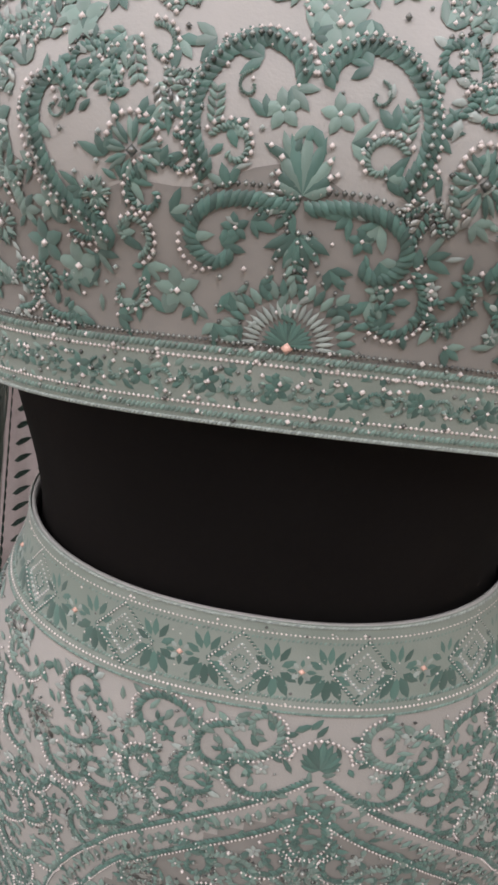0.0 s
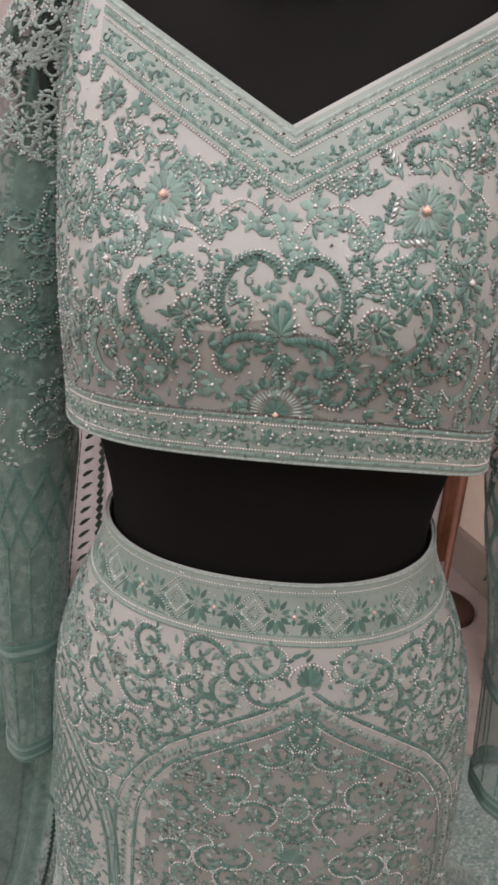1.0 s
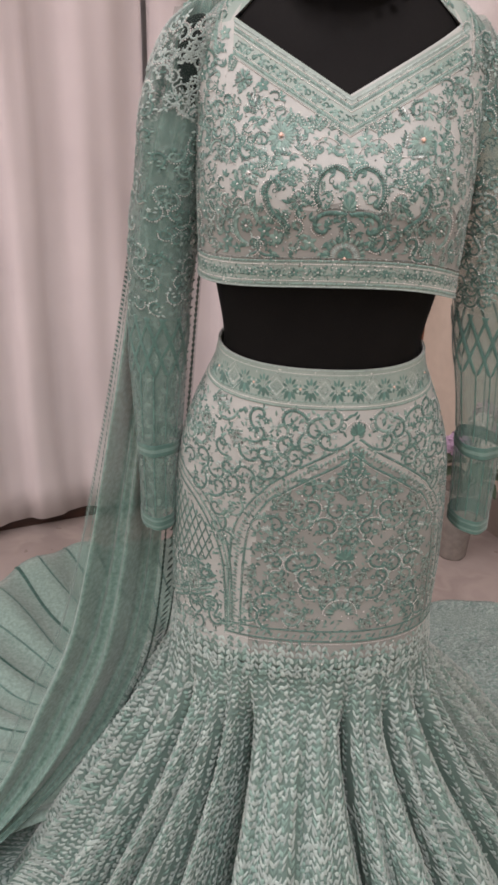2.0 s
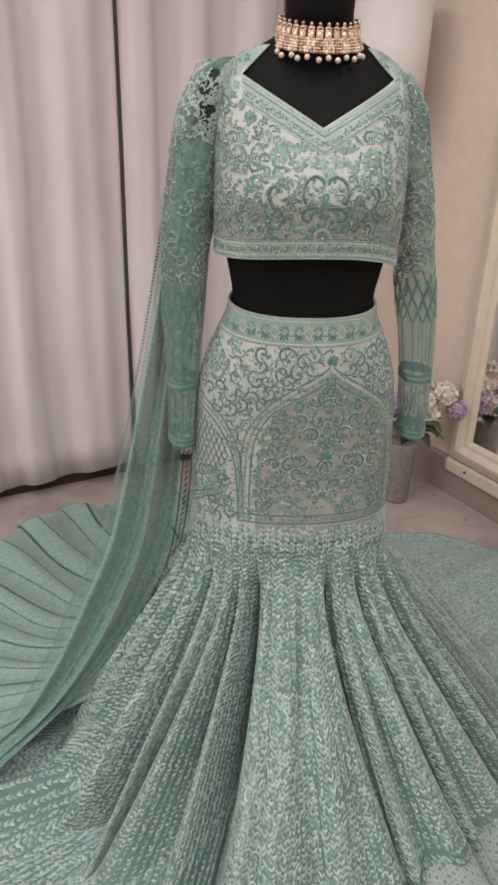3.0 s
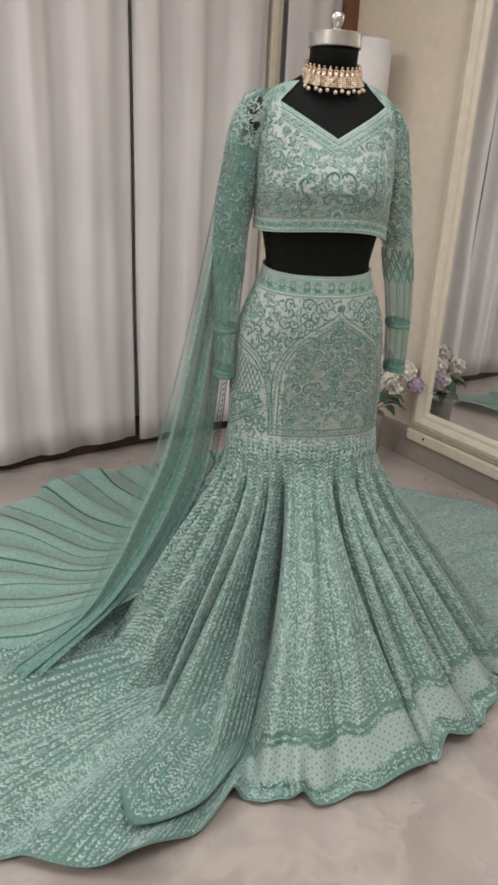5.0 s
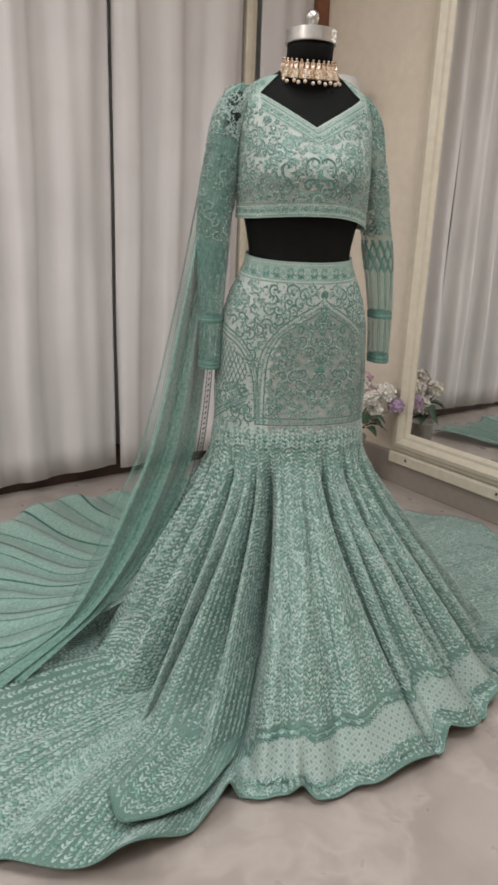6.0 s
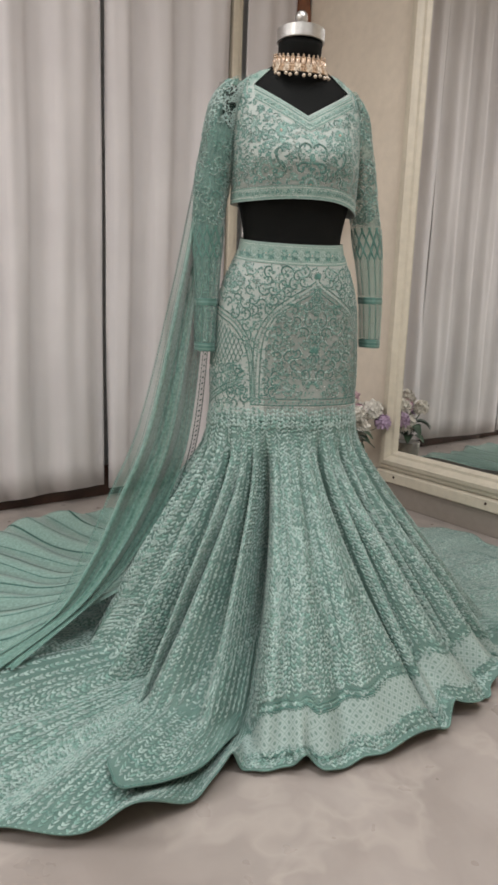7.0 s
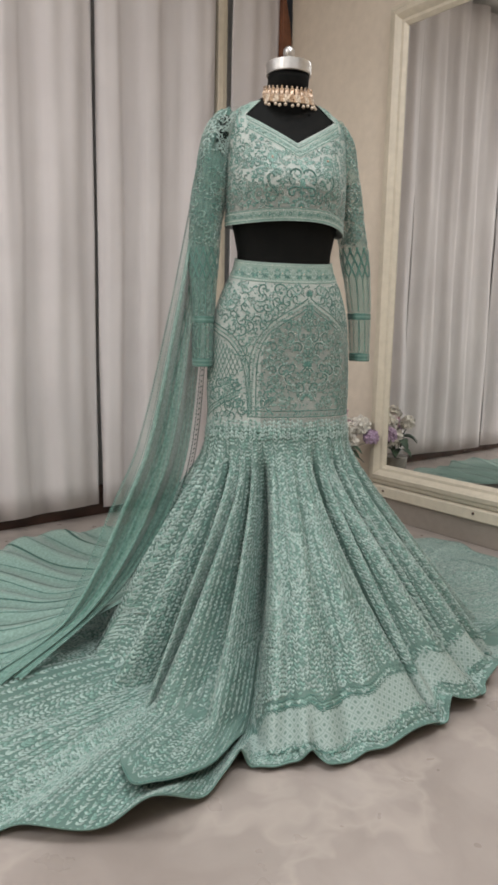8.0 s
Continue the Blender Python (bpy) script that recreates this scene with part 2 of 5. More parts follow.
def standing_mirror():
    ob = thing("wall_mirror", "tall wall mirror in a moulded cream wooden frame", "mirror")
    # local axes: along the wall, up, and out of it
    base = CORNER + SIDE * 0.69 - OUT_S * 0.021
    length, z0, z1 = 1.25, 0.165, 2.30

    def place(a, z, out):
        p = base + SIDE * a - OUT_S * out
        return (p.x, p.y, z)
    # profile across the frame from its outer edge to the glass
    prof = [(0, -0.02), (0, 0.012), (0.006, 0.02), (0.02, 0.022), (0.03, 0.034), (0.048, 0.038), (0.058, 0.03), (0.070, 0.018), (0.082, 0.016), (0.095, 0.004), (0.095, -0.02)]
    corners = [(0, z0, 1, 1), (length, z0, -1, 1), (length, z1, -1, -1), (0, z1, 1, -1)]
    for k, name in enumerate(("bottom_rail", "stile", "top_rail", "stile")):
        c0, c1 = corners[k], corners[(k + 1) % 4]
        bm = bmesh.new()
        rows = [[place(c[0] + c[2] * u, c[1] + c[3] * u, o) for u, o in prof] for c in (c0, c1)]
        grid_mesh(bm, rows)
        bmesh.ops.recalc_face_normals(bm, faces=bm.faces)
        part(name, bm, cream_paint, ob, smooth=False)
    bm = bmesh.new()
    g = 0.09
    vs = [bm.verts.new(place(a, z, 0.0)) for a, z in ((g, z0 + g), (length - g, z0 + g), (length - g, z1 - g), (g, z1 - g))]
    bm.faces.new(vs)
    bmesh.ops.recalc_face_normals(bm, faces=bm.faces)
    part("mirror_glass", bm, make_mirror_glass(), ob, "clear silvered glass", smooth=False)
    # lower ledge of the frame with two dark screws
    bm = bmesh.new()
    grid_mesh(bm, [[place(a, z0 - 0.06 + dz, o) for dz, o in ((0, -0.02), (0, 0.018), (0.006, 0.024), (0.048, 0.024), (0.058, 0.014), (0.0595, -0.02))] for a in (0.0, length)])
    bmesh.ops.recalc_face_normals(bm, faces=bm.faces)
    part("ledge", bm, cream_paint, ob, smooth=False)
    for a in (0.105, 0.60, 1.10):
        bm = bmesh.new()
        bmesh.ops.create_uvsphere(bm, u_segments=10, v_segments=6, radius=0.006, matrix=Matrix.Translation(place(a, z0 - 0.027, 0.025)))
        part("screw", bm, dark_wood, ob, "small dark screw head")
    return ob


standing_mirror()


# ---- cloth sheets ----
class Sheet:
    """A cloth as a grid of points over two coordinates, from which stitches and beads take their places."""

    def __init__(self, us, vs, f, flip=False):
        self.us, self.vs = np.asarray(us, float), np.asarray(vs, float)
        self.p = np.array([[f(u, v) for u in self.us] for v in self.vs], float)
        du, dv = np.gradient(self.p, axis=1), np.gradient(self.p, axis=0)
        n = np.cross(dv, du) if flip else np.cross(du, dv)
        self.flip = flip
        self.n = n / np.maximum(np.linalg.norm(n, axis=2, keepdims=True), 1e-9)

    def at(self, u, v, lift=0.0):
        """Places over the cloth, raised by lift, for arrays u and v."""
        u, v = np.asarray(u, float), np.asarray(v, float)
        i = np.clip((u - self.us[0]) / (self.us[-1] - self.us[0]) * (len(self.us) - 1), 0, len(self.us) - 1.001)
        j = np.clip((v - self.vs[0]) / (self.vs[-1] - self.vs[0]) * (len(self.vs) - 1), 0, len(self.vs) - 1.001)
        a, b = i.astype(int), j.astype(int)
        fa, fb = (i - a)[..., None], (j - b)[..., None]

        def blend(g):
            return (g[b, a] * (1 - fa) + g[b, a + 1] * fa) * (1 - fb) + (g[b + 1, a] * (1 - fa) + g[b + 1, a + 1] * fa) * fb
        return blend(self.p) + blend(self.n) * np.asarray(lift)[..., None]

    def bmesh(self, keep=None, uv_scale=(1, 1)):
        bm = bmesh.new()
        la = bm.loops.layers.uv.new("cloth")
        vs = [[bm.verts.new(p) for p in row] for row in self.p]
        for j in range(len(self.vs) - 1):
            for i in range(len(self.us) - 1):
                if keep and not keep((self.us[i] + self.us[i + 1]) / 2, (self.vs[j] + self.vs[j + 1]) / 2):
                    continue
                quad = ((j, i), (j, i + 1), (j + 1, i + 1), (j + 1, i))
                if self.flip:
                    quad = quad[::-1]
                f = bm.faces.new([vs[b][a] for b, a in quad])
                for loop, (b, a) in zip(f.loops, quad):
                    loop[la].uv = (self.us[a] * uv_scale[0], self.vs[b] * uv_scale[1])
        for v in [v for v in bm.verts if not v.link_faces]:
            bm.verts.remove(v)
        return bm


def spow(x, p):
    return math.copysign(abs(x) ** p, x)


CX = -0.008
# height: middle y, half width, depth to the front, depth to the back
TORSO = [
    (0.60, -0.014, 0.180, 0.100, 0.12), (0.75, -0.014, 0.182, 0.104, 0.125), (0.88, -0.016, 0.172, 0.103, 0.115), (0.95, -0.020, 0.160, 0.098, 0.10), (1.02, -0.03, 0.137, 0.088, 0.085), (1.08, -0.035, 0.127, 0.080, 0.075),
    (1.14, -0.035, 0.136, 0.090, 0.080), (1.20, -0.032, 0.150, 0.108, 0.09), (1.27, -0.030, 0.157, 0.116, 0.10), (1.34, -0.026, 0.158, 0.096, 0.105),
    (1.40, -0.020, 0.160, 0.076, 0.10), (1.435, -0.014, 0.150, 0.066, 0.09), (1.462, -0.010, 0.122, 0.058, 0.075), (1.482, -0.012, 0.085, 0.050, 0.062),
    (1.497, -0.02, 0.060, 0.047, 0.052), (1.515, -0.028, 0.0535, 0.050, 0.052), (1.545, -0.034, 0.053, 0.052, 0.052),
]


def ring(table, theta, z, grow=0.0, n=2.25):
    """A point of a body's ring. theta: from the front, towards +x."""
    cy, a, bf, bb = curve_through(table, z)
    s, c = math.sin(theta), math.cos(theta)
    b = bf if c > 0 else bb
    return (CX + (a + grow) * spow(s, 2 / n), cy - (b + grow) * spow(c, 2 / n), z)


def bust(x, z):
    return 0.014 * sum(math.exp(-(((x - CX - sx) / 0.055) ** 2) - ((z - 1.275) / 0.05) ** 2) for sx in (-0.075, 0.075))


def dress_form():
    bm = bmesh.new()
    rows = []
    zs = list(np.linspace(0.63, 1.545, 80))
    for z in zs:
        row = []
        for k in range(72):
            th = -math.pi + 2 * math.pi * k / 72
            x, y, zz = ring(TORSO, th, z)
            if math.cos(th) > 0:
                y -= bust(x, z) * math.cos(th)
            row.append((x, y, zz))
        rows.append(row)
    made = grid_mesh(bm, rows, closed=True)
    bm.faces.new(list(reversed(made[0])))
    bm.faces.new(made[-1])
    for side in (-1, 1):
        reach, size = (0.152, 1.0) if side < 0 else (0.136, 0.72)
        bmesh.ops.create_uvsphere(bm, u_segments=24, v_segments=14, radius=1.0, matrix=pose(CX + side * reach, -0.008, 1.388, 0, side * 14, 0) @ Matrix.Diagonal((0.034 * size, 0.044 * size, 0.058 * size, 1)))
    at = (CX, -0.034, 1.545)
    lathe(bm, [(0.0, 0.0), (0.0575, 0.0005), (0.0585, 0.003), (0.0585, 0.0285), (0.0575, 0.0295), (0.012, 0.0300), (0.0095, 0.036), (0.009, 0.041), (0.013, 0.046), (0.0155, 0.056), (0.0145, 0.066), (0.008, 0.072), (0.0, 0.073)], at, 72, lambda n: 1)
    lathe(bm, [(0.018, -1.54), (0.018, -0.90)], at, 20, lambda n: 1)
    lathe(bm, [(0.0, -1.5449), (0.17, -1.5449), (0.17, -1.53), (0.02, -1.52)], at, 36, lambda n: 1)
    form = mesh_object("dress_form", bm, [black_form, steel])
    for poly in form.data.polygons:
        if poly.material_index == 1 and poly.center.z < 1.58:
            poly.use_smooth = False
    return tagged(form, "headless black dress form with a steel neck cap and knob", "dress form")


dress_form()

# ---- blouse ----
BLOUSE = [
    (1.12, -0.032, 0.161, 0.112, 0.115), (1.16, -0.032, 0.160, 0.113, 0.112), (1.20, -0.032, 0.160, 0.117, 0.108), (1.27, -0.030, 0.162, 0.121, 0.108), (1.34, -0.026, 0.163, 0.101, 0.111),
    (1.40, -0.020, 0.165, 0.081, 0.105), (1.435, -0.014, 0.156, 0.071, 0.095), (1.462, -0.010, 0.128, 0.063, 0.080), (1.482, -0.012, 0.091, 0.055, 0.067),
]


def hem_z(theta):
    x = math.sin(theta)
    return 1.168 - 0.016 * max(0, x) ** 4 - 0.006 * x * x + 0.002 * math.sin(3 * theta + 1)


def top_z(theta):
    """The neckline: a V in front, wide straps at the sides, a shallow scoop behind."""
    s, c = math.sin(theta), math.cos(theta)
    ax = 0.165 * abs(spow(s, 2 / 2.25))
    if c > 0:
        if ax < 0.128:
            return 1.36 + 0.076 * ax / 0.128
        return 1.478
    return 1.478 - 0.02 * max(0.0, 1 - (ax / 0.11) ** 2)


def blouse_point(theta, w):
    """w: 0 at the hem, 1 at the neckline."""
    z0, z1 = hem_z(theta), top_z(theta)
    z = z0 + (z1 - z0) * w
    x, y, _ = ring(BLOUSE, theta, z, 0.0)
    if math.cos(theta) > 0:
        y -= bust(x, z) * math.cos(theta)
    return (x, y, z)


thetas = np.radians(np.linspace(-180, 180, 241))
# ---- front of the blouse as a sheet over width and height, in metres ----
ARC = {}


def theta_of(s, z, table):
    """The ring's angle at a way s along the cloth from its front."""
    key = (round(z, 3), id(table))
    if key not in ARC:
        th = np.linspace(0, math.pi, 91)
        pts = np.array([ring(table, t, z) for t in th])
        ARC[key] = (np.r_[0, np.cumsum(np.linalg.norm(np.diff(pts, axis=0), axis=1))], th)
    arc, th = ARC[key]
    return math.copysign(float(np.interp(abs(s), arc, th)), s)


def blouse_front(s, z):
    th = theta_of(s, z, BLOUSE)
    x, y, _ = ring(BLOUSE, th, z)
    if math.cos(th) > 0:
        y -= bust(x, z) * math.cos(th)
    return (x, y, z)


blouse_sheet = Sheet(np.linspace(-0.26, 0.26, 131), np.linspace(1.12, 1.478, 91), blouse_front)

# ---- skirt ----
SKIRT = [
    (0.55, -0.012, 0.222, 0.150, 0.16), (0.60, -0.014, 0.207, 0.137, 0.15), (0.66, -0.015, 0.199, 0.122, 0.14), (0.74, -0.013, 0.200, 0.116, 0.14), (0.80, -0.012, 0.198, 0.116, 0.14), (0.88, -0.014, 0.192, 0.116, 0.135),
    (0.94, -0.018, 0.183, 0.112, 0.125), (0.99, -0.023, 0.167, 0.104, 0.11), (1.03, -0.028, 0.149, 0.095, 0.095), (1.06, -0.031, 0.136, 0.089, 0.085), (1.10, -0.034, 0.131, 0.086, 0.08),
]


def waist_z(theta):
    """The top edge of the skirt, lower in front."""
    return 1.099 - 0.033 * (0.5 + 0.5 * math.cos(theta)) ** 0.85


def skirt_upper(s, z):
    return ring(SKIRT, theta_of(s, z, SKIRT), z)


upper_sheet = Sheet(np.linspace(-0.33, 0.33, 133), np.linspace(0.60, 1.100, 100), skirt_upper)
FLARE_TOP = 0.625
# angle from the front in degrees, towards +x: how far the hem lies from the middle
HEM = [
    (-180, 0.62), (-150, 0.60), (-125, 0.60), (-106, 0.62), (-96, 0.74), (-86, 0.92), (-75, 1.02), (-60, 1.08), (-45, 1.03), (-38, 0.97), (-31, 0.90), (-27, 0.82), (-22, 0.765), (-19, 0.69), (-14, 0.645),
    (-4, 0.645), (9, 0.625), (19, 0.62), (32, 0.62), (47, 0.63), (60, 0.67), (75, 0.78), (95, 1.02), (115, 1.18), (135, 1.16), (155, 0.95), (180, 0.62),
]
# deep folds: angle, width, depth
FOLDS = [(-78, 5.5, 0.9), (-65, 4, 0.55), (-52, 5.2, 1.05), (-40.5, 3.2, 0.5), (-33, 3.6, 0.85), (-21.5, 6.2, 1.3), (-11, 3.0, 0.16), (3, 4, 0.22), (11, 2.6, 0.12), (19, 4.6, 1.15), (27, 2.8, 0.42), (38.5, 4.6, 1.05), (46, 2.8, 0.4), (58, 5.0, 1.0), (69, 3.6, 0.55), (79, 5, 0.9),
         (92, 5, 0.9), (104, 5, 0.8), (118, 5, 0.7), (135, 5, 0.6), (155, 5, 0.6), (175, 5, 0.6), (-92, 5, 0.8), (-106, 5, 0.8), (-122, 5, 0.6), (-142, 5, 0.6), (-163, 5, 0.6)]


def fold_at(deg):
    """0 on the ridges, 1 in the deepest valleys."""
    return sum(d * math.exp(-(((deg - a) / (w * (0.62 if deg > a else 1.05))) ** 2)) for a, w, d in FOLDS)


# ridges that lean sideways over a valley: angle, width, way towards +x
LEANS = [(-40, 4.5, -0.06), (14, 4.0, 0.085), (33, 3.6, 0.07), (53, 4.0, 0.07), (-70, 4.5, -0.08)]


NOTCHES = (-47, -21.5, -6, 20, 29, 40, 50, 60)


def flare_point(deg, q):
    """q: 0 where the flare begins, 1 at the hem."""
    th = math.radians(deg)
    x0, y0, _ = ring(SKIRT, th, FLARE_TOP)
    mx, my = CX, -0.014
    r0 = math.hypot(x0 - mx, y0 - my)
    ux, uy = math.sin(th), -math.cos(th)
    big = float(curve_through(HEM, deg)[0])
    fall = min(big, 0.60 + 0.10 * max(0, big - 0.62)) - 0.13 * max(0.0, min(1.0, (-deg - 26) / 22)) * max(0.0, min(1.0, (deg + 125) / 25))
    f = fold_at(deg)
    lay = max(0.0, big - fall)
    drop = math.hypot(fall - r0, FLARE_TOP) * 1.06
    whole = drop + lay
    way = q * whole
    if way < drop:
        k = way / drop
        z = FLARE_TOP * (1 - k) ** 1.05 * (1 + 0.06 * k)
        r = r0 + (fall - r0) * (0.82 * k + 0.18 * k**2)
    else:
        z, r = 0.0, fall + way - drop
    kk = min(1.0, way / drop)
    amp = 0.31 * (kk**0.7) * (1 - 0.60 * kk**2) * min(1.0, kk * 6) * (1.0 if way < drop else max(0.35, 1 - (way - drop) * 2.2))
    ease = math.sin(min(1.0, kk) * math.pi / 2)
    r -= amp * (f - 0.3) * (1.0 if way < drop else 0.6)
    hump = max(0.0, 1 - f) * 0.018 * max(0.0, (kk - 0.75) / 0.25)
    lift = hump if way < drop else hump * (0.35 + 0.65 * max(0, 1 - (way - drop) * 3)) + 0.012 * (0.5 + 0.5 * math.sin(0.33 * deg + 9 * r)) * min(1, (way - drop) * 5)
    side = 0.010 * kk * math.sin(math.radians(deg * 7 + 140 * q)) * ease
    # ridges lean over the valleys beside them
    lean = sum(d * math.exp(-(((deg - a) / w) ** 2)) for a, w, d in LEANS) * kk**1.3
    side -= lean
    over = sum(abs(d) * (1 + math.tanh(-2.0 * math.copysign(1, d) * (deg - a) / w)) * math.exp(-(((deg - a) / (2 * w)) ** 2)) for a, w, d in LEANS)
    lift += 0.20 * over * max(0.0, (kk - 0.6) / 0.4)
    # one stretch of the hem is turned up a little
    lift += (0.07 * math.exp(-((deg + 30) / 3.2) ** 2) + 0.05 * math.exp(-((deg + 21) / 1.3) ** 2)) * max(0.0, (q - 0.87) / 0.13) ** 1.3
    # the hem dips inwards and curls up where two lobes meet
    rim = max(0.0, (q - 0.80) / 0.20) ** 1.3
    for a in NOTCHES:
        r -= 0.026 * rim * math.exp(-(((deg - a) / 1.3) ** 2))
        lift += 0.036 * rim * math.exp(-(((deg - a + 1.6) / 1.6) ** 2))
    z = max(0.004, z + lift + 0.003 * math.sin(deg * 0.9 + 11 * q))
    # an elliptical start eases into round folds
    k0 = (1 - kk) ** 4
    px = mx + (ux * r + uy * side) * (1 - k0) + (x0 - mx) * k0 + (0 if k0 < 1 else 0)
    py = my + (uy * r - ux * side) * (1 - k0) + (y0 - my) * k0
    return (px, py, z)


flare_sheet = Sheet(np.linspace(-180, 180, 721), np.linspace(0, 1, 121), flare_point, flip=True)


# ---- cloths ----
def satin(name, pale, deep):
    m = Mat(name, pale, 0.55, sheen=0.08, spec=0.3)
    v = m.coord()
    n, fine = m.noise(14.0, v, 4.0), m.noise(900.0, v, 1.0)
    m.set("Base Color", m.mix(m.ramp(n, 0.32, 0.68), deep, pale))
    m.bump(m.math("ADD", m.math("MULTIPLY", fine, 0.3), n), 0.25, 0.0015)
    return m


mint_satin = satin("pale_mint_satin", (0.385, 0.425, 0.395, 1), (0.315, 0.355, 0.327, 1)).mat
sheer_satin = satin("unlined_mint_net", (0.41, 0.445, 0.405, 1), (0.34, 0.375, 0.34, 1))
sheer_satin.see_through(0.56)
sheer_satin = sheer_satin.mat
band_satin = satin("mint_band_satin", (0.28, 0.36, 0.32, 1), (0.20, 0.28, 0.24, 1)).mat


HEM_ROW = 112
border_arc = np.r_[0, np.cumsum(np.linalg.norm(np.diff(flare_sheet.p[HEM_ROW], axis=0), axis=1))]


def along_border(deg):
    """Metres along the border from the middle of the front."""
    return float(np.interp(deg, flare_sheet.us, border_arc) - np.interp(0.0, flare_sheet.us, border_arc))


def make_flare_cloth():
    """Mint cloth; towards the front hem a paler dotted border between darker lines."""
    m = satin("mint_flare_cloth", (0.128, 0.214, 0.184, 1), (0.096, 0.168, 0.143, 1))
    u, v, _ = m.uv("cloth")          # metres along the hem, metres up from it
    base = m.b.inputs["Base Color"].links[0].from_socket
    # the panel of the train beyond the side seam is paler and finely dotted
    fleck = m.ramp(m.noise(210.0, None, 2.0), 0.42, 0.6)
    pale = m.mix(fleck, (0.17, 0.255, 0.225, 1), (0.30, 0.385, 0.355, 1))
    base = m.mix(m.ramp(u, along_border(76), along_border(84)), base, pale)
    w = m.noise(25.0)
    vv = m.math("ADD", v, m.math("MULTIPLY", m.math("SUBTRACT", w, 0.5), 0.012))
    inside = m.math("MULTIPLY", m.math("GREATER_THAN", vv, 0.050), m.math("LESS_THAN", vv, 0.132))
    inside = m.math("MULTIPLY", inside, m.math("MULTIPLY", m.math("GREATER_THAN", u, along_border(-21)), m.math("LESS_THAN", u, along_border(68))))
    k = 1 / 0.0165
    a = m.math("FRACT", m.math("MULTIPLY", m.math("ADD", u, v), k * 0.72))
    b = m.math("FRACT", m.math("MULTIPLY", m.math("SUBTRACT", u, v), k * 0.72))
    da, db = m.math("SUBTRACT", a, 0.5), m.math("SUBTRACT", b, 0.5)
    r = m.math("SQRT", m.math("ADD", m.math("MULTIPLY", da, da), m.math("MULTIPLY", db, db)))
    dot = m.ramp(r, 0.27, 0.17)
    edge = m.math("MAXIMUM", m.math("ABSOLUTE", da), m.math("ABSOLUTE", db))
    line = m.math("MULTIPLY", m.ramp(edge, 0.43, 0.49), 0.55)
    mark = m.math("MAXIMUM", m.math("MULTIPLY", dot, 0.8), line)
    panel = m.mix(mark, (0.30, 0.375, 0.348, 1), (0.11, 0.19, 0.16, 1))
    m.set("Base Color", m.mix(inside, base, panel))
    return m.mat


flare_cloth = make_flare_cloth()


def make_net(name, colour, deep, low, high, bands=(), freq=0.0, bare_above=None):
    """Sheer net: low and high are the covers between and in its woven bands, set across the cloth."""
    m = Mat(name, colour, 0.7, sheen=0.3, spec=0.2)
    u, v, _ = m.uv("cloth")
    n = m.noise(120.0, None, 3.0)
    cover = low
    for a, b in bands:
        cover = m.math("ADD", cover, m.math("MULTIPLY", m.math("MULTIPLY", m.ramp(u, a, a + 0.02), m.ramp(u, b, b - 0.02)), high - low))
    if freq:
        wave = m.math("ADD", 0.5, m.math("MULTIPLY", m.math("SINE", m.math("MULTIPLY", u, freq)), 0.5))
        cover = m.math("ADD", low, m.math("MULTIPLY", m.ramp(wave, 0.25, 0.9), high - low))
    cover = m.math("ADD", cover, m.math("MULTIPLY", m.math("SUBTRACT", n, 0.5), 0.22))
    if bare_above:
        cover = m.math("MULTIPLY", cover, m.math("SUBTRACT", 1.0, m.math("MULTIPLY", m.math("MULTIPLY", m.ramp(v, bare_above, bare_above + 0.03), m.ramp(u, -0.030, -0.012)), 0.82)))
    m.set("Base Color", m.mix(m.ramp(n, 0.35, 0.65), deep, colour))
    m.bump(n, 0.3, 0.001)
    m.see_through(m.node("ShaderNodeClamp", Value=cover, Min=0.08, Max=0.97))
    return m.mat


veil_net = make_net("sheer_veil_net", (0.16, 0.30, 0.252, 1), (0.095, 0.21, 0.17, 1), 0.26, 0.82, ((0.15, 0.86),))
train_net = make_net("sheer_train_net", (0.25, 0.385, 0.335, 1), (0.19, 0.31, 0.265, 1), 0.74, 0.88, freq=66.0)
sleeve_net = make_net("sheer_sleeve_net", (0.19, 0.315, 0.27, 1), (0.11, 0.215, 0.18, 1), 0.45, 0.5)
shoulder_net = make_net("bare_shoulder_net", (0.19, 0.315, 0.27, 1), (0.11, 0.215, 0.18, 1), 0.55, 0.6, bare_above=1.328)


def shiny(name, colour, rough, metal=0.0, sheen=0.0, vary=0.12):
    m = Mat(name, colour, rough, metal, sheen)
    info = m.nt.nodes.new("ShaderNodeNewGeometry").outputs["Random Per Island"]
    a = tuple(c * (1 - vary) for c in colour[:3]) + (1,)
    b = tuple(min(1.0, c * (1 + vary)) for c in colour[:3]) + (1,)
    m.set("Base Color", m.mix(info, a, b))
    return m.mat


thread_teal = shiny("teal_silk_thread", (0.06, 0.158, 0.13, 1), 0.5, sheen=0.3, vary=0.3)
thread_mid = shiny("sea_green_silk_thread", (0.14, 0.255, 0.216, 1), 0.5, sheen=0.3, vary=0.25)
thread_pale = shiny("pale_mint_silk_thread", (0.27, 0.365, 0.332, 1), 0.55, sheen=0.3, vary=0.22)
thread_deep = shiny("deep_green_thread", (0.035, 0.11, 0.088, 1), 0.5, vary=0.3)
bead_silver = shiny("silver_glass_beads", (0.25, 0.30, 0.278, 1), 0.38, 0.6, vary=0.6)
bead_pearl = shiny("pearl_beads", (0.62, 0.63, 0.59, 1), 0.2, vary=0.15)
bead_peach = shiny("peach_pearls", (0.72, 0.50, 0.40, 1), 0.22)
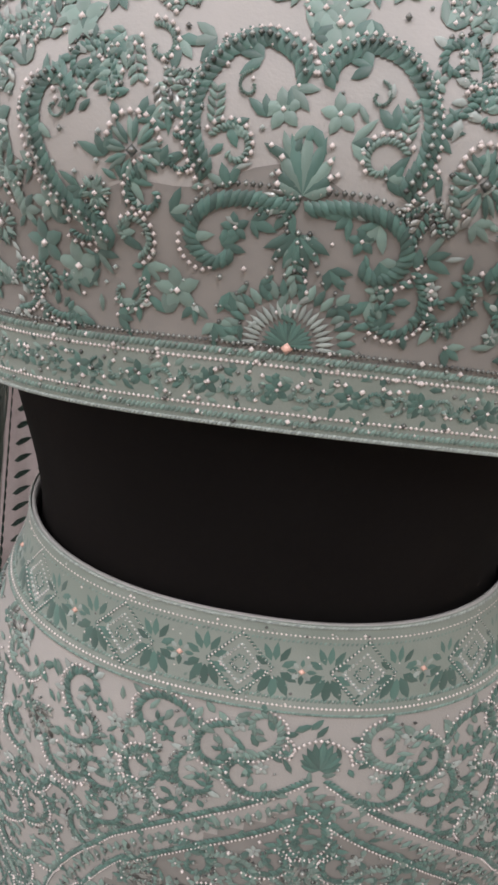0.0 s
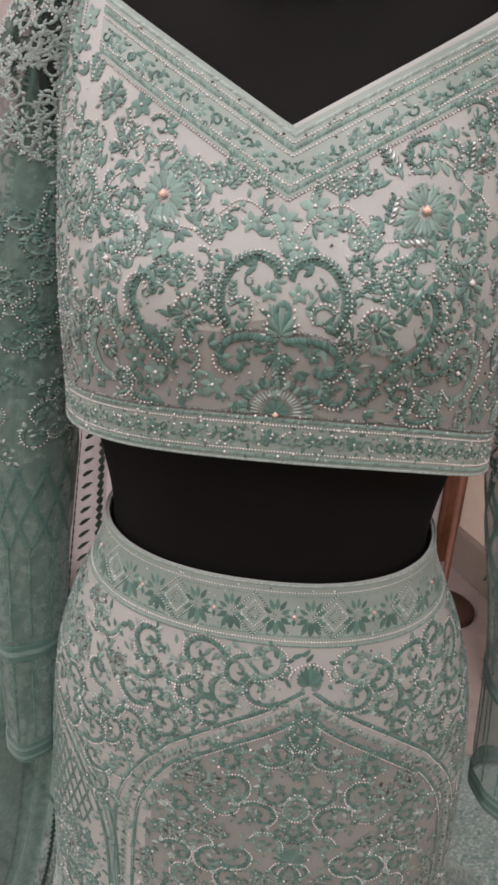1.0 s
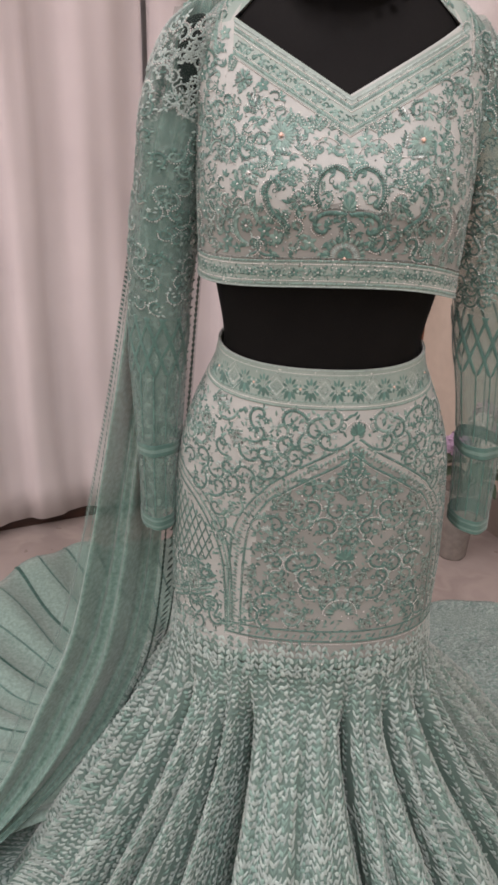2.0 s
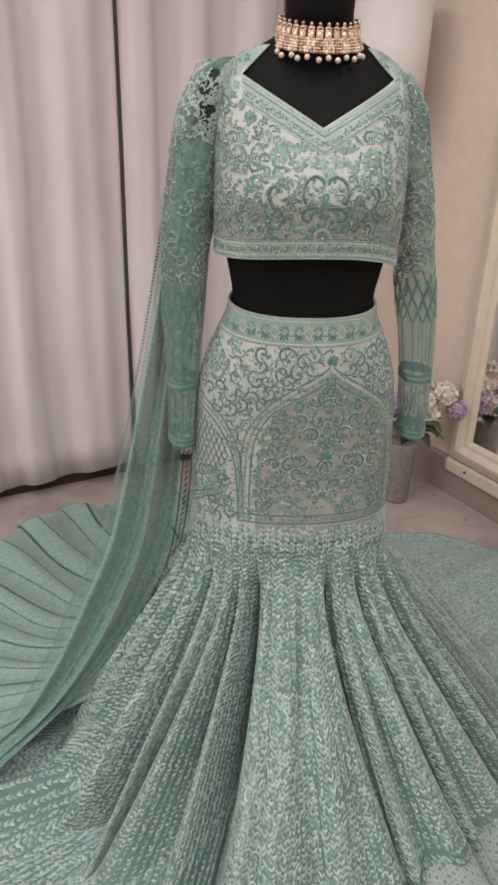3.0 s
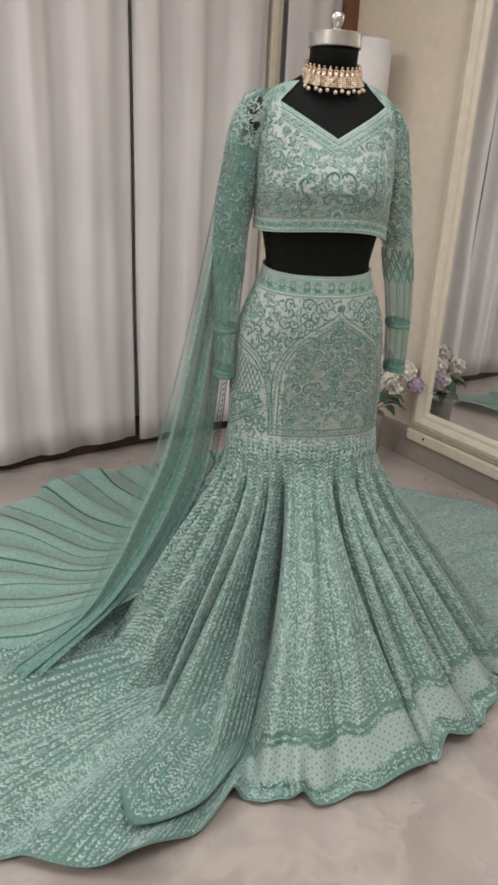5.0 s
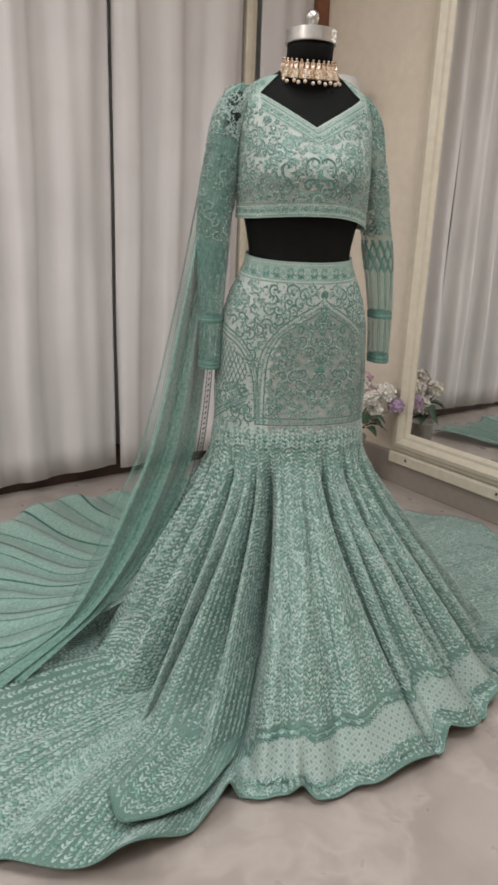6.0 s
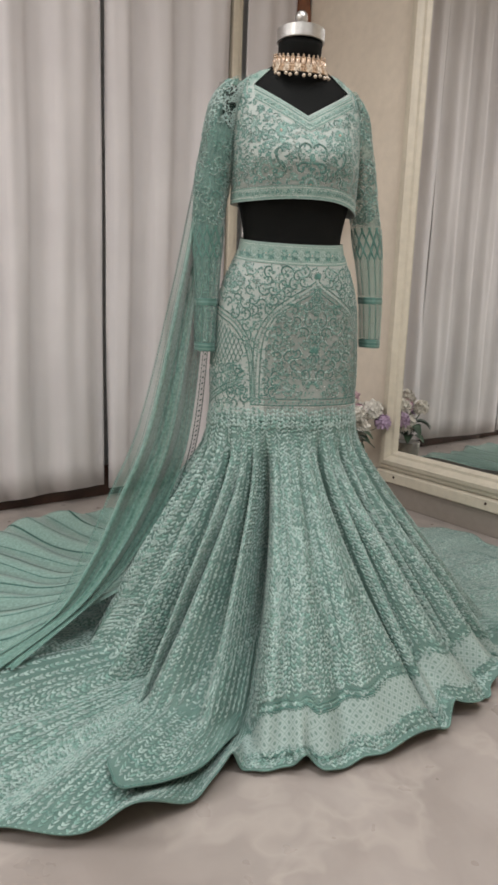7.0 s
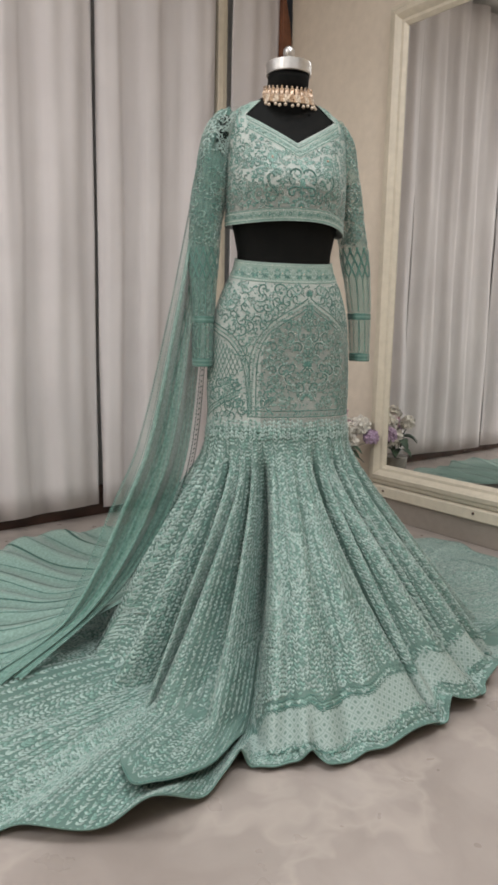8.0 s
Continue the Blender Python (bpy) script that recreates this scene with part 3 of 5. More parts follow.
STITCHES = [thread_teal, thread_mid, thread_pale, thread_deep, bead_silver, bead_pearl, bead_peach]
T, M_, P, D, S_, W_, H_ = range(7)
OCTA = np.array([(1, 0, 0), (-1, 0, 0), (0, 1, 0), (0, -1, 0), (0, 0, 1), (0, 0, -1)], float)
OCTA_F = [(0, 2, 4), (2, 1, 4), (1, 3, 4), (3, 0, 4), (2, 0, 5), (1, 2, 5), (3, 1, 5), (0, 3, 5)]


class Stitching:
    """Collects leaves, ropes and beads that lie on one sheet of cloth. Places and sizes are metres on the cloth."""

    def __init__(self, sheet, mu=1.0, mv=1.0):
        self.sheet, self.mu, self.mv = sheet, mu, mv
        self.leaves, self.drops, self.lift = [], [], 0.0

    def leaf(self, x, y, ang, length, width, mat=T, height=0.0016):
        self.leaves.append((x, y, ang, length, width, mat, height))

    def bead(self, x, y, r=0.0013, mat=S_):
        self.drops.append((x, y, r, mat, self.lift))

    def rope(self, pts, width=0.0035, mat=T, slant=0.9, pitch=0.0, height=0.0016):
        """A cord of slanting satin stitches along a line."""
        pitch = pitch or width * 0.62
        for x, y, a in along(pts, pitch):
            self.leaf(x - 0.5 * width * 1.35 * math.cos(a + slant), y - 0.5 * width * 1.35 * math.sin(a + slant), a + slant, width * 1.35, width * 0.62, mat, height)

    def beads(self, pts, r=0.0012, mat=S_, pitch=0.0):
        for x, y, a in along(pts, pitch or 2.15 * r):
            self.bead(x, y, r, mat)

    def make(self, name, parent, label="", kind=""):
        verts, faces, mats = [], [], []
        n = 0
        if self.leaves:
            arr = np.array(self.leaves, float)
            x, y, a, ln, wd, mt, ht = arr.T
            # tail, two on each side, tip, and a raised middle
            shape = [(0, 0, 0.1), (0.32, 0.5, 0.15), (0.7, 0.38, 0.15), (1, 0, 0.1), (0.7, -0.38, 0.15), (0.32, -0.5, 0.15), (0.48, 0, 1)]
            pts = np.zeros((len(arr), 7, 3))
            for k, (f, g, h) in enumerate(shape):
                dx, dy = f * ln, g * wd
                px, py = x + (dx * np.cos(a) - dy * np.sin(a)) / self.mu, y + (dx * np.sin(a) + dy * np.cos(a)) / self.mv
                pts[:, k] = self.sheet.at(px, py, 0.0004 + h * ht)
            verts.append(pts.reshape(-1, 3))
            base = np.arange(len(arr))[:, None] * 7
            for tri in ((0, 5, 6), (5, 4, 6), (4, 3, 6), (3, 2, 6), (2, 1, 6), (1, 0, 6)):
                faces.append(base + np.array(tri))
                mats.append(mt.astype(int))
            n = len(arr) * 7
        if self.drops:
            arr = np.array(self.drops, float)
            x, y, r, mt, up = arr.T
            c = self.sheet.at(x, y, r * 0.8 + up)
            pts = c[:, None, :] + OCTA[None] * r[:, None, None]
            verts.append(pts.reshape(-1, 3))
            base = n + np.arange(len(arr))[:, None] * 6
            for tri in OCTA_F:
                faces.append(base + np.array(tri))
                mats.append(mt.astype(int))
        if not verts:
            return None
        me = bpy.data.meshes.new(name)
        v, f, mt = np.concatenate(verts), np.concatenate(faces), np.concatenate(mats)
        me.from_pydata(v.tolist(), [], f.tolist())
        for m in STITCHES:
            me.materials.append(m)
        me.polygons.foreach_set("material_index", mt.tolist())
        me.polygons.foreach_set("use_smooth", [True] * len(me.polygons))
        ob = new(name, me)
        ob.parent = parent
        return tagged(ob, label, kind=kind)


def along(pts, pitch):
    """Evenly spaced (x, y, direction) along a line of points."""
    p = np.asarray(pts, float)
    seg = np.diff(p, axis=0)
    ln = np.hypot(seg[:, 0], seg[:, 1])
    way = np.r_[0, np.cumsum(ln)]
    if way[-1] < 1e-6:
        return []
    n = max(1, int(round(way[-1] / pitch)))
    s = (np.arange(n) + 0.5) / n * way[-1]
    xs, ys = np.interp(s, way, p[:, 0]), np.interp(s, way, p[:, 1])
    k = np.clip(np.searchsorted(way, s) - 1, 0, len(seg) - 1)
    return list(zip(xs, ys, np.arctan2(seg[k, 1], seg[k, 0])))


def smooth_line(pts, n=8):
    t = [(k, *p) for k, p in enumerate(pts)]
    return [tuple(curve_through(t, x)) for x in np.linspace(0, len(pts) - 1, n * (len(pts) - 1) + 1)]


def spiral(x, y, r, a0, turns, flip=1, n=26, tight=0.22):
    """A curl that ends at its middle (x, y)."""
    out = []
    for k in range(n + 1):
        f = k / n
        rr = r * (1 - (1 - tight) * f)
        a = a0 + flip * 2 * math.pi * turns * f
        out.append((x + rr * math.cos(a), y + rr * math.sin(a)))
    return out


# ---- motifs ----
def flower(st, x, y, r, petals=10, mat=T, heart=H_, fringe=True):
    for k in range(petals):
        a = 2 * math.pi * k / petals + 0.2
        for d in (-0.16, 0.16):
            st.leaf(x + 0.22 * r * math.cos(a), y + 0.22 * r * math.sin(a), a + d, r * 0.8, r * 0.24, mat if d < 0 else M_, 0.0016)
    if fringe:
        for k in range(petals):
            a = 2 * math.pi * (k + 0.5) / petals + 0.2
            st.bead(x + 0.75 * r * math.cos(a), y + 0.75 * r * math.sin(a), 0.0009, S_)
    st.bead(x, y, r * 0.2, heart)


def little_flower(st, x, y, r, mat=M_, heart=W_):
    for k in range(5):
        a = 2 * math.pi * k / 5 + 0.5
        st.leaf(x, y, a, r, r * 0.62, mat, 0.0012)
    st.bead(x, y, max(0.0009, r * 0.16), heart)


def leaf_spray(st, x, y, ang, size, n=3, mat=T, bead=W_):
    """A bead-edged leaf with smaller ones beside it."""
    for k in range(n):
        a = ang + (k - (n - 1) / 2) * 0.62
        ln = size * (1.0 if k == (n - 1) // 2 else 0.78)
        for s in (-1, 1):
            for j in range(5):
                f = 0.15 + 0.17 * j
                px, py = x + ln * f * math.cos(a), y + ln * f * math.sin(a)
                st.leaf(px, py, a + s * 0.75, ln * 0.30 * (1.1 - 0.6 * abs(f - 0.4)), ln * 0.13, mat if s > 0 else bead if bead == S_ else M_, 0.0014)
        if bead is not None:
            for j in range(5):
                f = 0.2 + 0.2 * j
                st.bead(x + ln * f * math.cos(a) - 0.16 * ln * math.sin(a), y + ln * f * math.sin(a) + 0.16 * ln * math.cos(a), 0.001, bead)


def curl(st, x, y, r, a0, flip, mat=T, bead=W_, turns=0.85):
    path = spiral(x, y, r, a0, turns, flip)
    st.rope(path, r * 0.30, mat, 0.9 * flip)
    if bead is not None:
        st.beads([(x + (px - x) * 1.3, y + (py - y) * 1.3) for px, py in path[:18]], 0.00105, bead, 0.0027)


def vine(st, pts, bead=W_, leaf=M_):
    line = smooth_line(pts, 6)
    st.beads(line, 0.00085, bead, 0.0019)
    for k, (x, y, a) in enumerate(along(line, 0.009)):
        st.leaf(x, y, a + (0.9 if k % 2 else -0.9), 0.007, 0.003, leaf, 0.0012)


def scroll(st, x, y, size, ang, flip, rnd):
    """A C-scroll with a beaded back, leaves along it and a bud at its end."""
    mat, second = rnd.choice(((T, M_), (T, T), (M_, T), (T, P)))
    ca, sa = math.cos(ang), math.sin(ang)

    def put(px, py):
        return (x + size * (ca * px - sa * py * flip), y + size * (sa * px + ca * py * flip))
    back = [put(*p) for p in ((-0.9, -0.5), (-0.75, 0.15), (-0.25, 0.62), (0.35, 0.55), (0.6, 0.1), (0.35, -0.22), (0.02, -0.1), (0.08, 0.12))]
    line = smooth_line(back, 5)
    st.rope(line, size * 0.25, mat, 0.9 * flip)
    st.beads(smooth_line([put(*p) for p in ((-1.05, -0.4), (-0.9, 0.25), (-0.3, 0.8), (0.45, 0.72), (0.8, 0.15))], 5), 0.001, rnd.choice((W_, W_, S_)), 0.0026)
    for px, py, a, ln in ((-0.9, -0.5, -2.2, 0.55), (-0.85, -0.35, 2.6, 0.5), (-0.5, 0.45, 2.2, 0.5), (0.1, 0.68, 1.2, 0.45), (-0.45, 0.1, -0.6, 0.45), (-0.7, -0.2, -0.9, 0.4), (0.62, 0.1, -0.4, 0.45)):
        bx, by = put(px, py)
        aa = ang + a * flip
        st.leaf(bx, by, aa, ln * size, ln * size * 0.5, second, 0.0016)
    bx, by = put(0.1, -0.55)
    little_flower(st, bx, by, size * 0.30, rnd.choice((T, M_, P)), rnd.choice((W_, S_)))


def scatter(rnd, inside, count, gap, box_, taken=()):
    """Places in a box, no two nearer than gap, where inside(x, y) holds."""
    pts = list(taken)
    start = len(pts)
    for _ in range(count * 40):
        x, y = rnd.uniform(box_[0], box_[1]), rnd.uniform(box_[2], box_[3])
        if inside(x, y) and all((x - a) ** 2 + (y - b) ** 2 > max(gap, g if g else gap) ** 2 for a, b, g in pts):
            pts.append((x, y, 0))
            if len(pts) - start >= count:
                break
    return [(x, y) for x, y, _ in pts[start:]]


# ---- blouse ----
blouse = thing("blouse", "pale mint cropped blouse with beaded embroidery and sheer sleeves", "blouse")
bm = bmesh.new()
LINED = 36      # rows of faces below the padded cups, where the net has no lining


def bodice_row(t, row):
    z0, z1 = hem_z(t), top_z(t)
    cut = (1.252 + 0.006 * math.cos(t * 9) + 0.003 * math.sin(t * 23 + 1) - z0) / (z1 - z0)
    return blouse_point(t, cut * row / LINED if row <= LINED else cut + (1 - cut) * (row - LINED) / 64)


grid_mesh(bm, [[bodice_row(t, row) for t in thetas] for row in range(101)])
bodice = part("bodice", bm, [mint_satin, band_satin, sheer_satin], blouse)
for poly in bodice.data.polygons:
    c = poly.center
    if c.z > 1.432 and abs(c.x - CX) > 0.07:
        poly.material_index = 1
    elif poly.index < LINED * (len(thetas) - 1):
        poly.material_index = 2
bodice.modifiers.new("thick", "SOLIDIFY").thickness = 0.0015
AX = 0.009


def on_blouse(build, name, label=""):
    st = Stitching(blouse_sheet)
    build(st)
    return st.make(name, bodice, label)


def neck_z(s):
    """Height of the neckline at a way s from the front."""
    return 1.361 + 0.076 * min(1.0, abs(s - 0.006) / 0.131)


def neck_border():
    def lines(st):
        for side in (-1, 1):
            for off, kind in ((0.0035, "edge"), (0.0095, "cord"), (0.013, "bead"), (0.0285, "cord"), (0.0325, "bead")):
                pts = [(0.006 + side * d, neck_z(0.006 + side * d) - off * 1.17) for d in np.linspace(off * 0.0, 0.128, 40)]
                if kind == "edge":
                    st.rope(pts, 0.0032, P, 0.5)
                elif kind == "cord":
                    st.rope(pts, 0.0036, M_, 0.75 * side, height=0.0018)
                    st.beads(pts, 0.0010, S_, 0.003)
                    st.beads([(x, y + 0.0028) for x, y in pts], 0.0009, W_)
                else:
                    st.beads(pts, 0.0009, W_)
            rnd = random.Random(3)
            for k in range(13):
                d = 0.006 + 0.0098 * k
                x, z = 0.006 + side * d, neck_z(0.006 + side * d) - 0.0245
                if k % 2:
                    little_flower(st, x, z, 0.0055, M_, W_)
                else:
                    st.rope(spiral(x, z, 0.0038, rnd.uniform(0, 6), 0.8, side), 0.0017, T)
                st.leaf(x + 0.004, z + 0.002, 0.6 * side, 0.005, 0.0024, T)
                st.bead(x - 0.004, z - 0.003, 0.0009, S_)
            for d in np.arange(0.002, 0.126, 0.0021):
                off = rnd.uniform(0.0155, 0.0265)
                st.leaf(0.006 + side * d, neck_z(0.006 + side * d) - off * 1.17, rnd.uniform(0, 6.28), rnd.uniform(0.004, 0.007), 0.0026, rnd.choice((T, T, M_)), 0.0012)
                st.bead(0.006 + side * d, neck_z(0.006 + side * d) - rnd.uniform(0.005, 0.03) * 1.17, rnd.uniform(0.0008, 0.0012), rnd.choice((W_, S_)))
            # the strap beside the opening
            for sx in (0.139, 0.152):
                st.beads([(0.0 + side * sx, z) for z in np.linspace(1.405, 1.476, 20)], 0.0009, W_)
            st.rope([(side * 0.1455, z) for z in np.linspace(1.40, 1.476, 20)], 0.006, M_, 0.9)
    return on_blouse(lines, "neckline_border", "silver-beaded mint border along the neckline")


bm = bmesh.new()
rows = []
for t in np.linspace(0, 1, 3):
    row = []
    for d in np.linspace(-0.128, 0.128, 65):
        s = 0.006 + d
        row.append(tuple(blouse_sheet.at(s, neck_z(s) - t * 0.037, 0.0006)))
    rows.append(row)
grid_mesh(bm, rows)
part("neckline_band", bm, band_satin, bodice)
neck_border()


def hem_line(s):
    th = theta_of(s, 1.165, BLOUSE)
    return hem_z(th)


bm = bmesh.new()
grid_mesh(bm, [[tuple(blouse_sheet.at(s, hem_line(s) + t * 0.031, 0.0007)) for s in np.linspace(-0.255, 0.255, 103)] for t in (0, 0.5, 1)])
part("hem_band", bm, band_satin, bodice)


def hem_border(st):
    ss = np.linspace(-0.25, 0.25, 160)
    for off, kind in ((0.001, "edge"), (0.0045, "cord"), (0.008, "bead"), (0.026, "bead"), (0.0295, "cord"), (0.033, "bead")):
        pts = [(s, hem_line(s) + off) for s in ss]
        if kind == "edge":
            st.rope(pts, 0.0026, P, 0.5)
        elif kind == "cord":
            st.rope(pts, 0.0032, M_, 0.9)
        else:
            st.beads(pts, 0.0009, W_ if off < 0.03 else S_)
    rnd = random.Random(9)
    for k, s in enumerate(np.arange(-0.248, 0.25, 0.0085)):
        z = hem_line(s) + 0.017
        if k % 3 == 0:
            little_flower(st, s, z, 0.0062, T, W_)
        else:
            st.rope(spiral(s, z, 0.004, rnd.uniform(0, 6), 0.8, rnd.choice((-1, 1))), 0.0018, rnd.choice((T, M_)))
            st.bead(s + 0.003, z + 0.005, 0.001, rnd.choice((S_, W_)))
        st.leaf(s + 0.004, z - 0.004, rnd.uniform(0.3, 1.2), 0.006, 0.0026, rnd.choice((T, M_)))
        for _ in range(7):
            st.leaf(s + rnd.uniform(0, 0.0085), z + rnd.uniform(-0.007, 0.007), rnd.uniform(0, 6.28), rnd.uniform(0.004, 0.007), 0.0026, rnd.choice((T, M_)), 0.0011)
            st.bead(s + rnd.uniform(0, 0.0085), z + rnd.uniform(-0.014, 0.016), rnd.uniform(0.0008, 0.0013), rnd.choice((W_, S_)))


on_blouse(hem_border, "hem_border", "silver-beaded mint border along the hem")
HORN = [(-0.003, 1.284), (-0.006, 1.2905), (-0.016, 1.2945), (-0.027, 1.290), (-0.0345, 1.279), (-0.0352, 1.267), (-0.030, 1.256)]


def both(side, pts):
    return [(AX + side * x, z) for x, z in pts]


for side in (-1, 1):
    def horn(st):
        line = smooth_line(both(side, [(-x, z) for x, z in HORN]), 7)
        st.rope(line, 0.0062, T, 0.9 * side, 0.0024, 0.0024)
        st.lift = 0.002
        st.beads(line, 0.0011, S_, 0.0026)
        st.lift = 0.0
        mid = np.mean(line, axis=0)
        st.beads([(mid[0] + (x - mid[0]) * 1.2, mid[1] + (z - mid[1]) * 1.2) for x, z in line], 0.001, W_, 0.0026)
        curl(st, AX + side * 0.0225, 1.2635, 0.0075, 0.4 if side > 0 else 2.7, side, M_)
        leaf_spray(st, AX + side * 0.0285, 1.268, 1.57, 0.013, 1, M_, None)
        curl(st, AX + side * 0.019, 1.281, 0.004, 1.5, -side, M_, None)
    on_blouse(horn, "scroll", "curling teal scroll edged with pearl beads")

    def lower(st):
        line = smooth_line(both(side, [(0.002, 1.2485), (0.014, 1.2500), (0.026, 1.2485), (0.0335, 1.2425), (0.0335, 1.2345), (0.027, 1.2295), (0.0205, 1.2325)]), 7)
        st.rope(line, 0.0052, T, -0.9 * side, 0.0022, 0.0022)
        st.beads([(x, z + 0.0045) for x, z in line[:30]], 0.001, S_, 0.0024)
        st.beads([(x + side * 0.004, z - 0.003) for x, z in line[22:]], 0.001, W_, 0.0026)
        little_flower(st, AX + side * 0.02, 1.241, 0.005, T)
    on_blouse(lower, "scroll", "curling teal scroll edged with silver beads")

    def paisley(st):
        line = smooth_line(both(side, [(0.073, 1.2715), (0.0775, 1.2795), (0.085, 1.2775), (0.0885, 1.268), (0.086, 1.257), (0.079, 1.246), (0.068, 1.239), (0.061, 1.232)]), 7)
        st.rope(line, 0.0062, T, 0.9 * side, 0.0024, 0.0022)
        st.beads([(x + side * 0.0055, z) for x, z in line], 0.0011, W_, 0.0028)
        st.lift = 0.002
        st.beads(line, 0.0011, S_, 0.003)
        st.lift = 0.0
        flower(st, AX + side * 0.066, 1.247, 0.006, 6, M_, W_)
        for k in range(4):
            st.leaf(AX + side * (0.075 - 0.004 * k), 1.24 - 0.004 * k, 1.57 - side * 0.6, 0.011, 0.004, (T, M_)[k % 2])
        curl(st, AX + side * 0.0795, 1.2705, 0.0035, 0.5, side, M_, None)
    on_blouse(paisley, "paisley", "teal paisley curl outlined in pearl beads")

    def outer(st):
        line = smooth_line(both(side, [(0.096, 1.238), (0.102, 1.248), (0.113, 1.250), (0.122, 1.243), (0.124, 1.23), (0.118, 1.217), (0.108, 1.212)]), 7)
        st.rope(line, 0.0055, M_, 0.9 * side, 0.0023)
        st.beads([(x + side * 0.005, z + 0.001) for x, z in line], 0.001, W_, 0.0027)
        flower(st, AX + side * 0.110, 1.232, 0.0085, 8, T, W_)
        leaf_spray(st, AX + side * 0.098, 1.222, -1.2, 0.014, 2, M_)
    on_blouse(outer, "paisley", "sea-green paisley curl outlined in pearl beads")
    on_blouse(lambda st: flower(st, AX + side * 0.074, 1.3215, 0.0155, 12, M_, H_), "flower", "teal embroidered flower with a peach pearl heart")
    on_blouse(lambda st: flower(st, AX + side * 0.108, 1.285, 0.012, 9, T, W_), "flower", "teal embroidered flower")
    on_blouse(lambda st: flower(st, AX + side * 0.118, 1.375, 0.011, 8, T, S_), "flower", "teal embroidered flower")
    on_blouse(lambda st: (flower(st, AX + side * 0.053, 1.2605, 0.010, 9, T, S_, False), st.beads([(AX + side * 0.053 + 0.0085 * math.cos(a), 1.263 + 0.0085 * math.sin(a)) for a in np.linspace(0, 3.1, 9)], 0.0012, W_, 0.0026)), "flower", "spiky teal flower with pearl tips")
    for fx, fz in ((0.022, 1.311), (0.0085, 1.2755)):
        on_blouse(lambda st: little_flower(st, AX + side * fx, fz, 0.0062, M_, W_), "small_flower")
    for lx, lz, a, sz, n, mt, bd in ((0.038, 1.3265, 1.7, 0.021, 3, T, W_), (0.040, 1.299, 1.2, 0.018, 3, M_, W_), (0.056, 1.294, -1.2, 0.020, 3, M_, W_), (0.053, 1.312, 1.35, 0.018, 1, T, S_), (0.060, 1.3065, 0.1, 0.020, 1, T, S_),
                                     (0.099, 1.343, 1.0, 0.022, 3, T, S_), (0.083, 1.297, -0.5, 0.016, 2, M_, W_), (0.026, 1.329, 2.4, 0.013, 2, M_, W_), (0.012, 1.322, 1.4, 0.012, 1, T, W_), (0.128, 1.335, 0.9, 0.018, 3, M_, W_)):
        on_blouse(lambda st: leaf_spray(st, AX + side * lx, lz, a if side > 0 else math.pi - a, sz, n, mt, bd), "leaf_spray")
    on_blouse(lambda st: (vine(st, both(side, [(0.004, 1.300), (0.010, 1.312), (0.020, 1.320), (0.030, 1.322), (0.040, 1.315), (0.051, 1.306), (0.062, 1.3065)])), curl(st, AX + side * 0.047, 1.2895, 0.006, 2.0, side, M_), curl(st, AX + side * 0.032, 1.313, 0.0045, 1.0, -side, M_)), "vine")
    on_blouse(lambda st: (vine(st, both(side, [(0.062, 1.340), (0.075, 1.349), (0.088, 1.345), (0.099, 1.335), (0.110, 1.330), (0.118, 1.318)])), curl(st, AX + side * 0.087, 1.352, 0.006, 2.0, -side, M_), curl(st, AX + side * 0.108, 1.318, 0.006, 0.0, side, T)), "vine")


def palmette(st):
    for k in range(9):
        a = math.pi * (0.1 + 0.8 * k / 8)
        ln = 0.016 * (0.6 + 0.6 * math.sin(a) ** 3)
        st.leaf(AX, 1.2525, a, ln, 0.0045, T if k % 2 else M_, 0.0018)
        if abs(k - 4) > 1:
            st.beads([(AX + f * ln * math.cos(a), 1.2525 + f * ln * math.sin(a)) for f in (0.7, 0.85, 1.0)], 0.0012, W_, 0.003)
    for k in range(7):
        a = -math.pi * (0.15 + 0.7 * k / 6)
        st.leaf(AX, 1.241, a, 0.012, 0.004, T, 0.0016)
    for a in (-0.8, 0, 0.8):
        st.beads([(AX + 0.004 * a, 1.243), (AX + 0.010 * a, 1.228)], 0.0011, S_, 0.003)


def fan(st):
    z0 = 1.2035
    for k in range(21):
        a = math.pi * (k / 20)
        st.leaf(AX + 0.0095 * math.cos(a), z0 + 0.0095 * math.sin(a), a, 0.0068, 0.0018, P, 0.0012)
        st.leaf(AX + 0.0165 * math.cos(a), z0 + 0.0165 * math.sin(a), a, 0.007, 0.003, T if k % 2 else M_, 0.0014)
    for k in range(15):
        a = math.pi * (k / 14)
        st.leaf(AX, z0 + 0.0005, a, 0.0092, 0.0026, T, 0.001)
    st.bead(AX, z0 - 0.0005, 0.0022, H_)
    for k in range(14):
        st.bead(AX + (0.0245 + 0.002 * (k % 2)) * math.cos(math.pi * k / 13), z0 + 0.0245 * math.sin(math.pi * k / 13), 0.0009, S_)


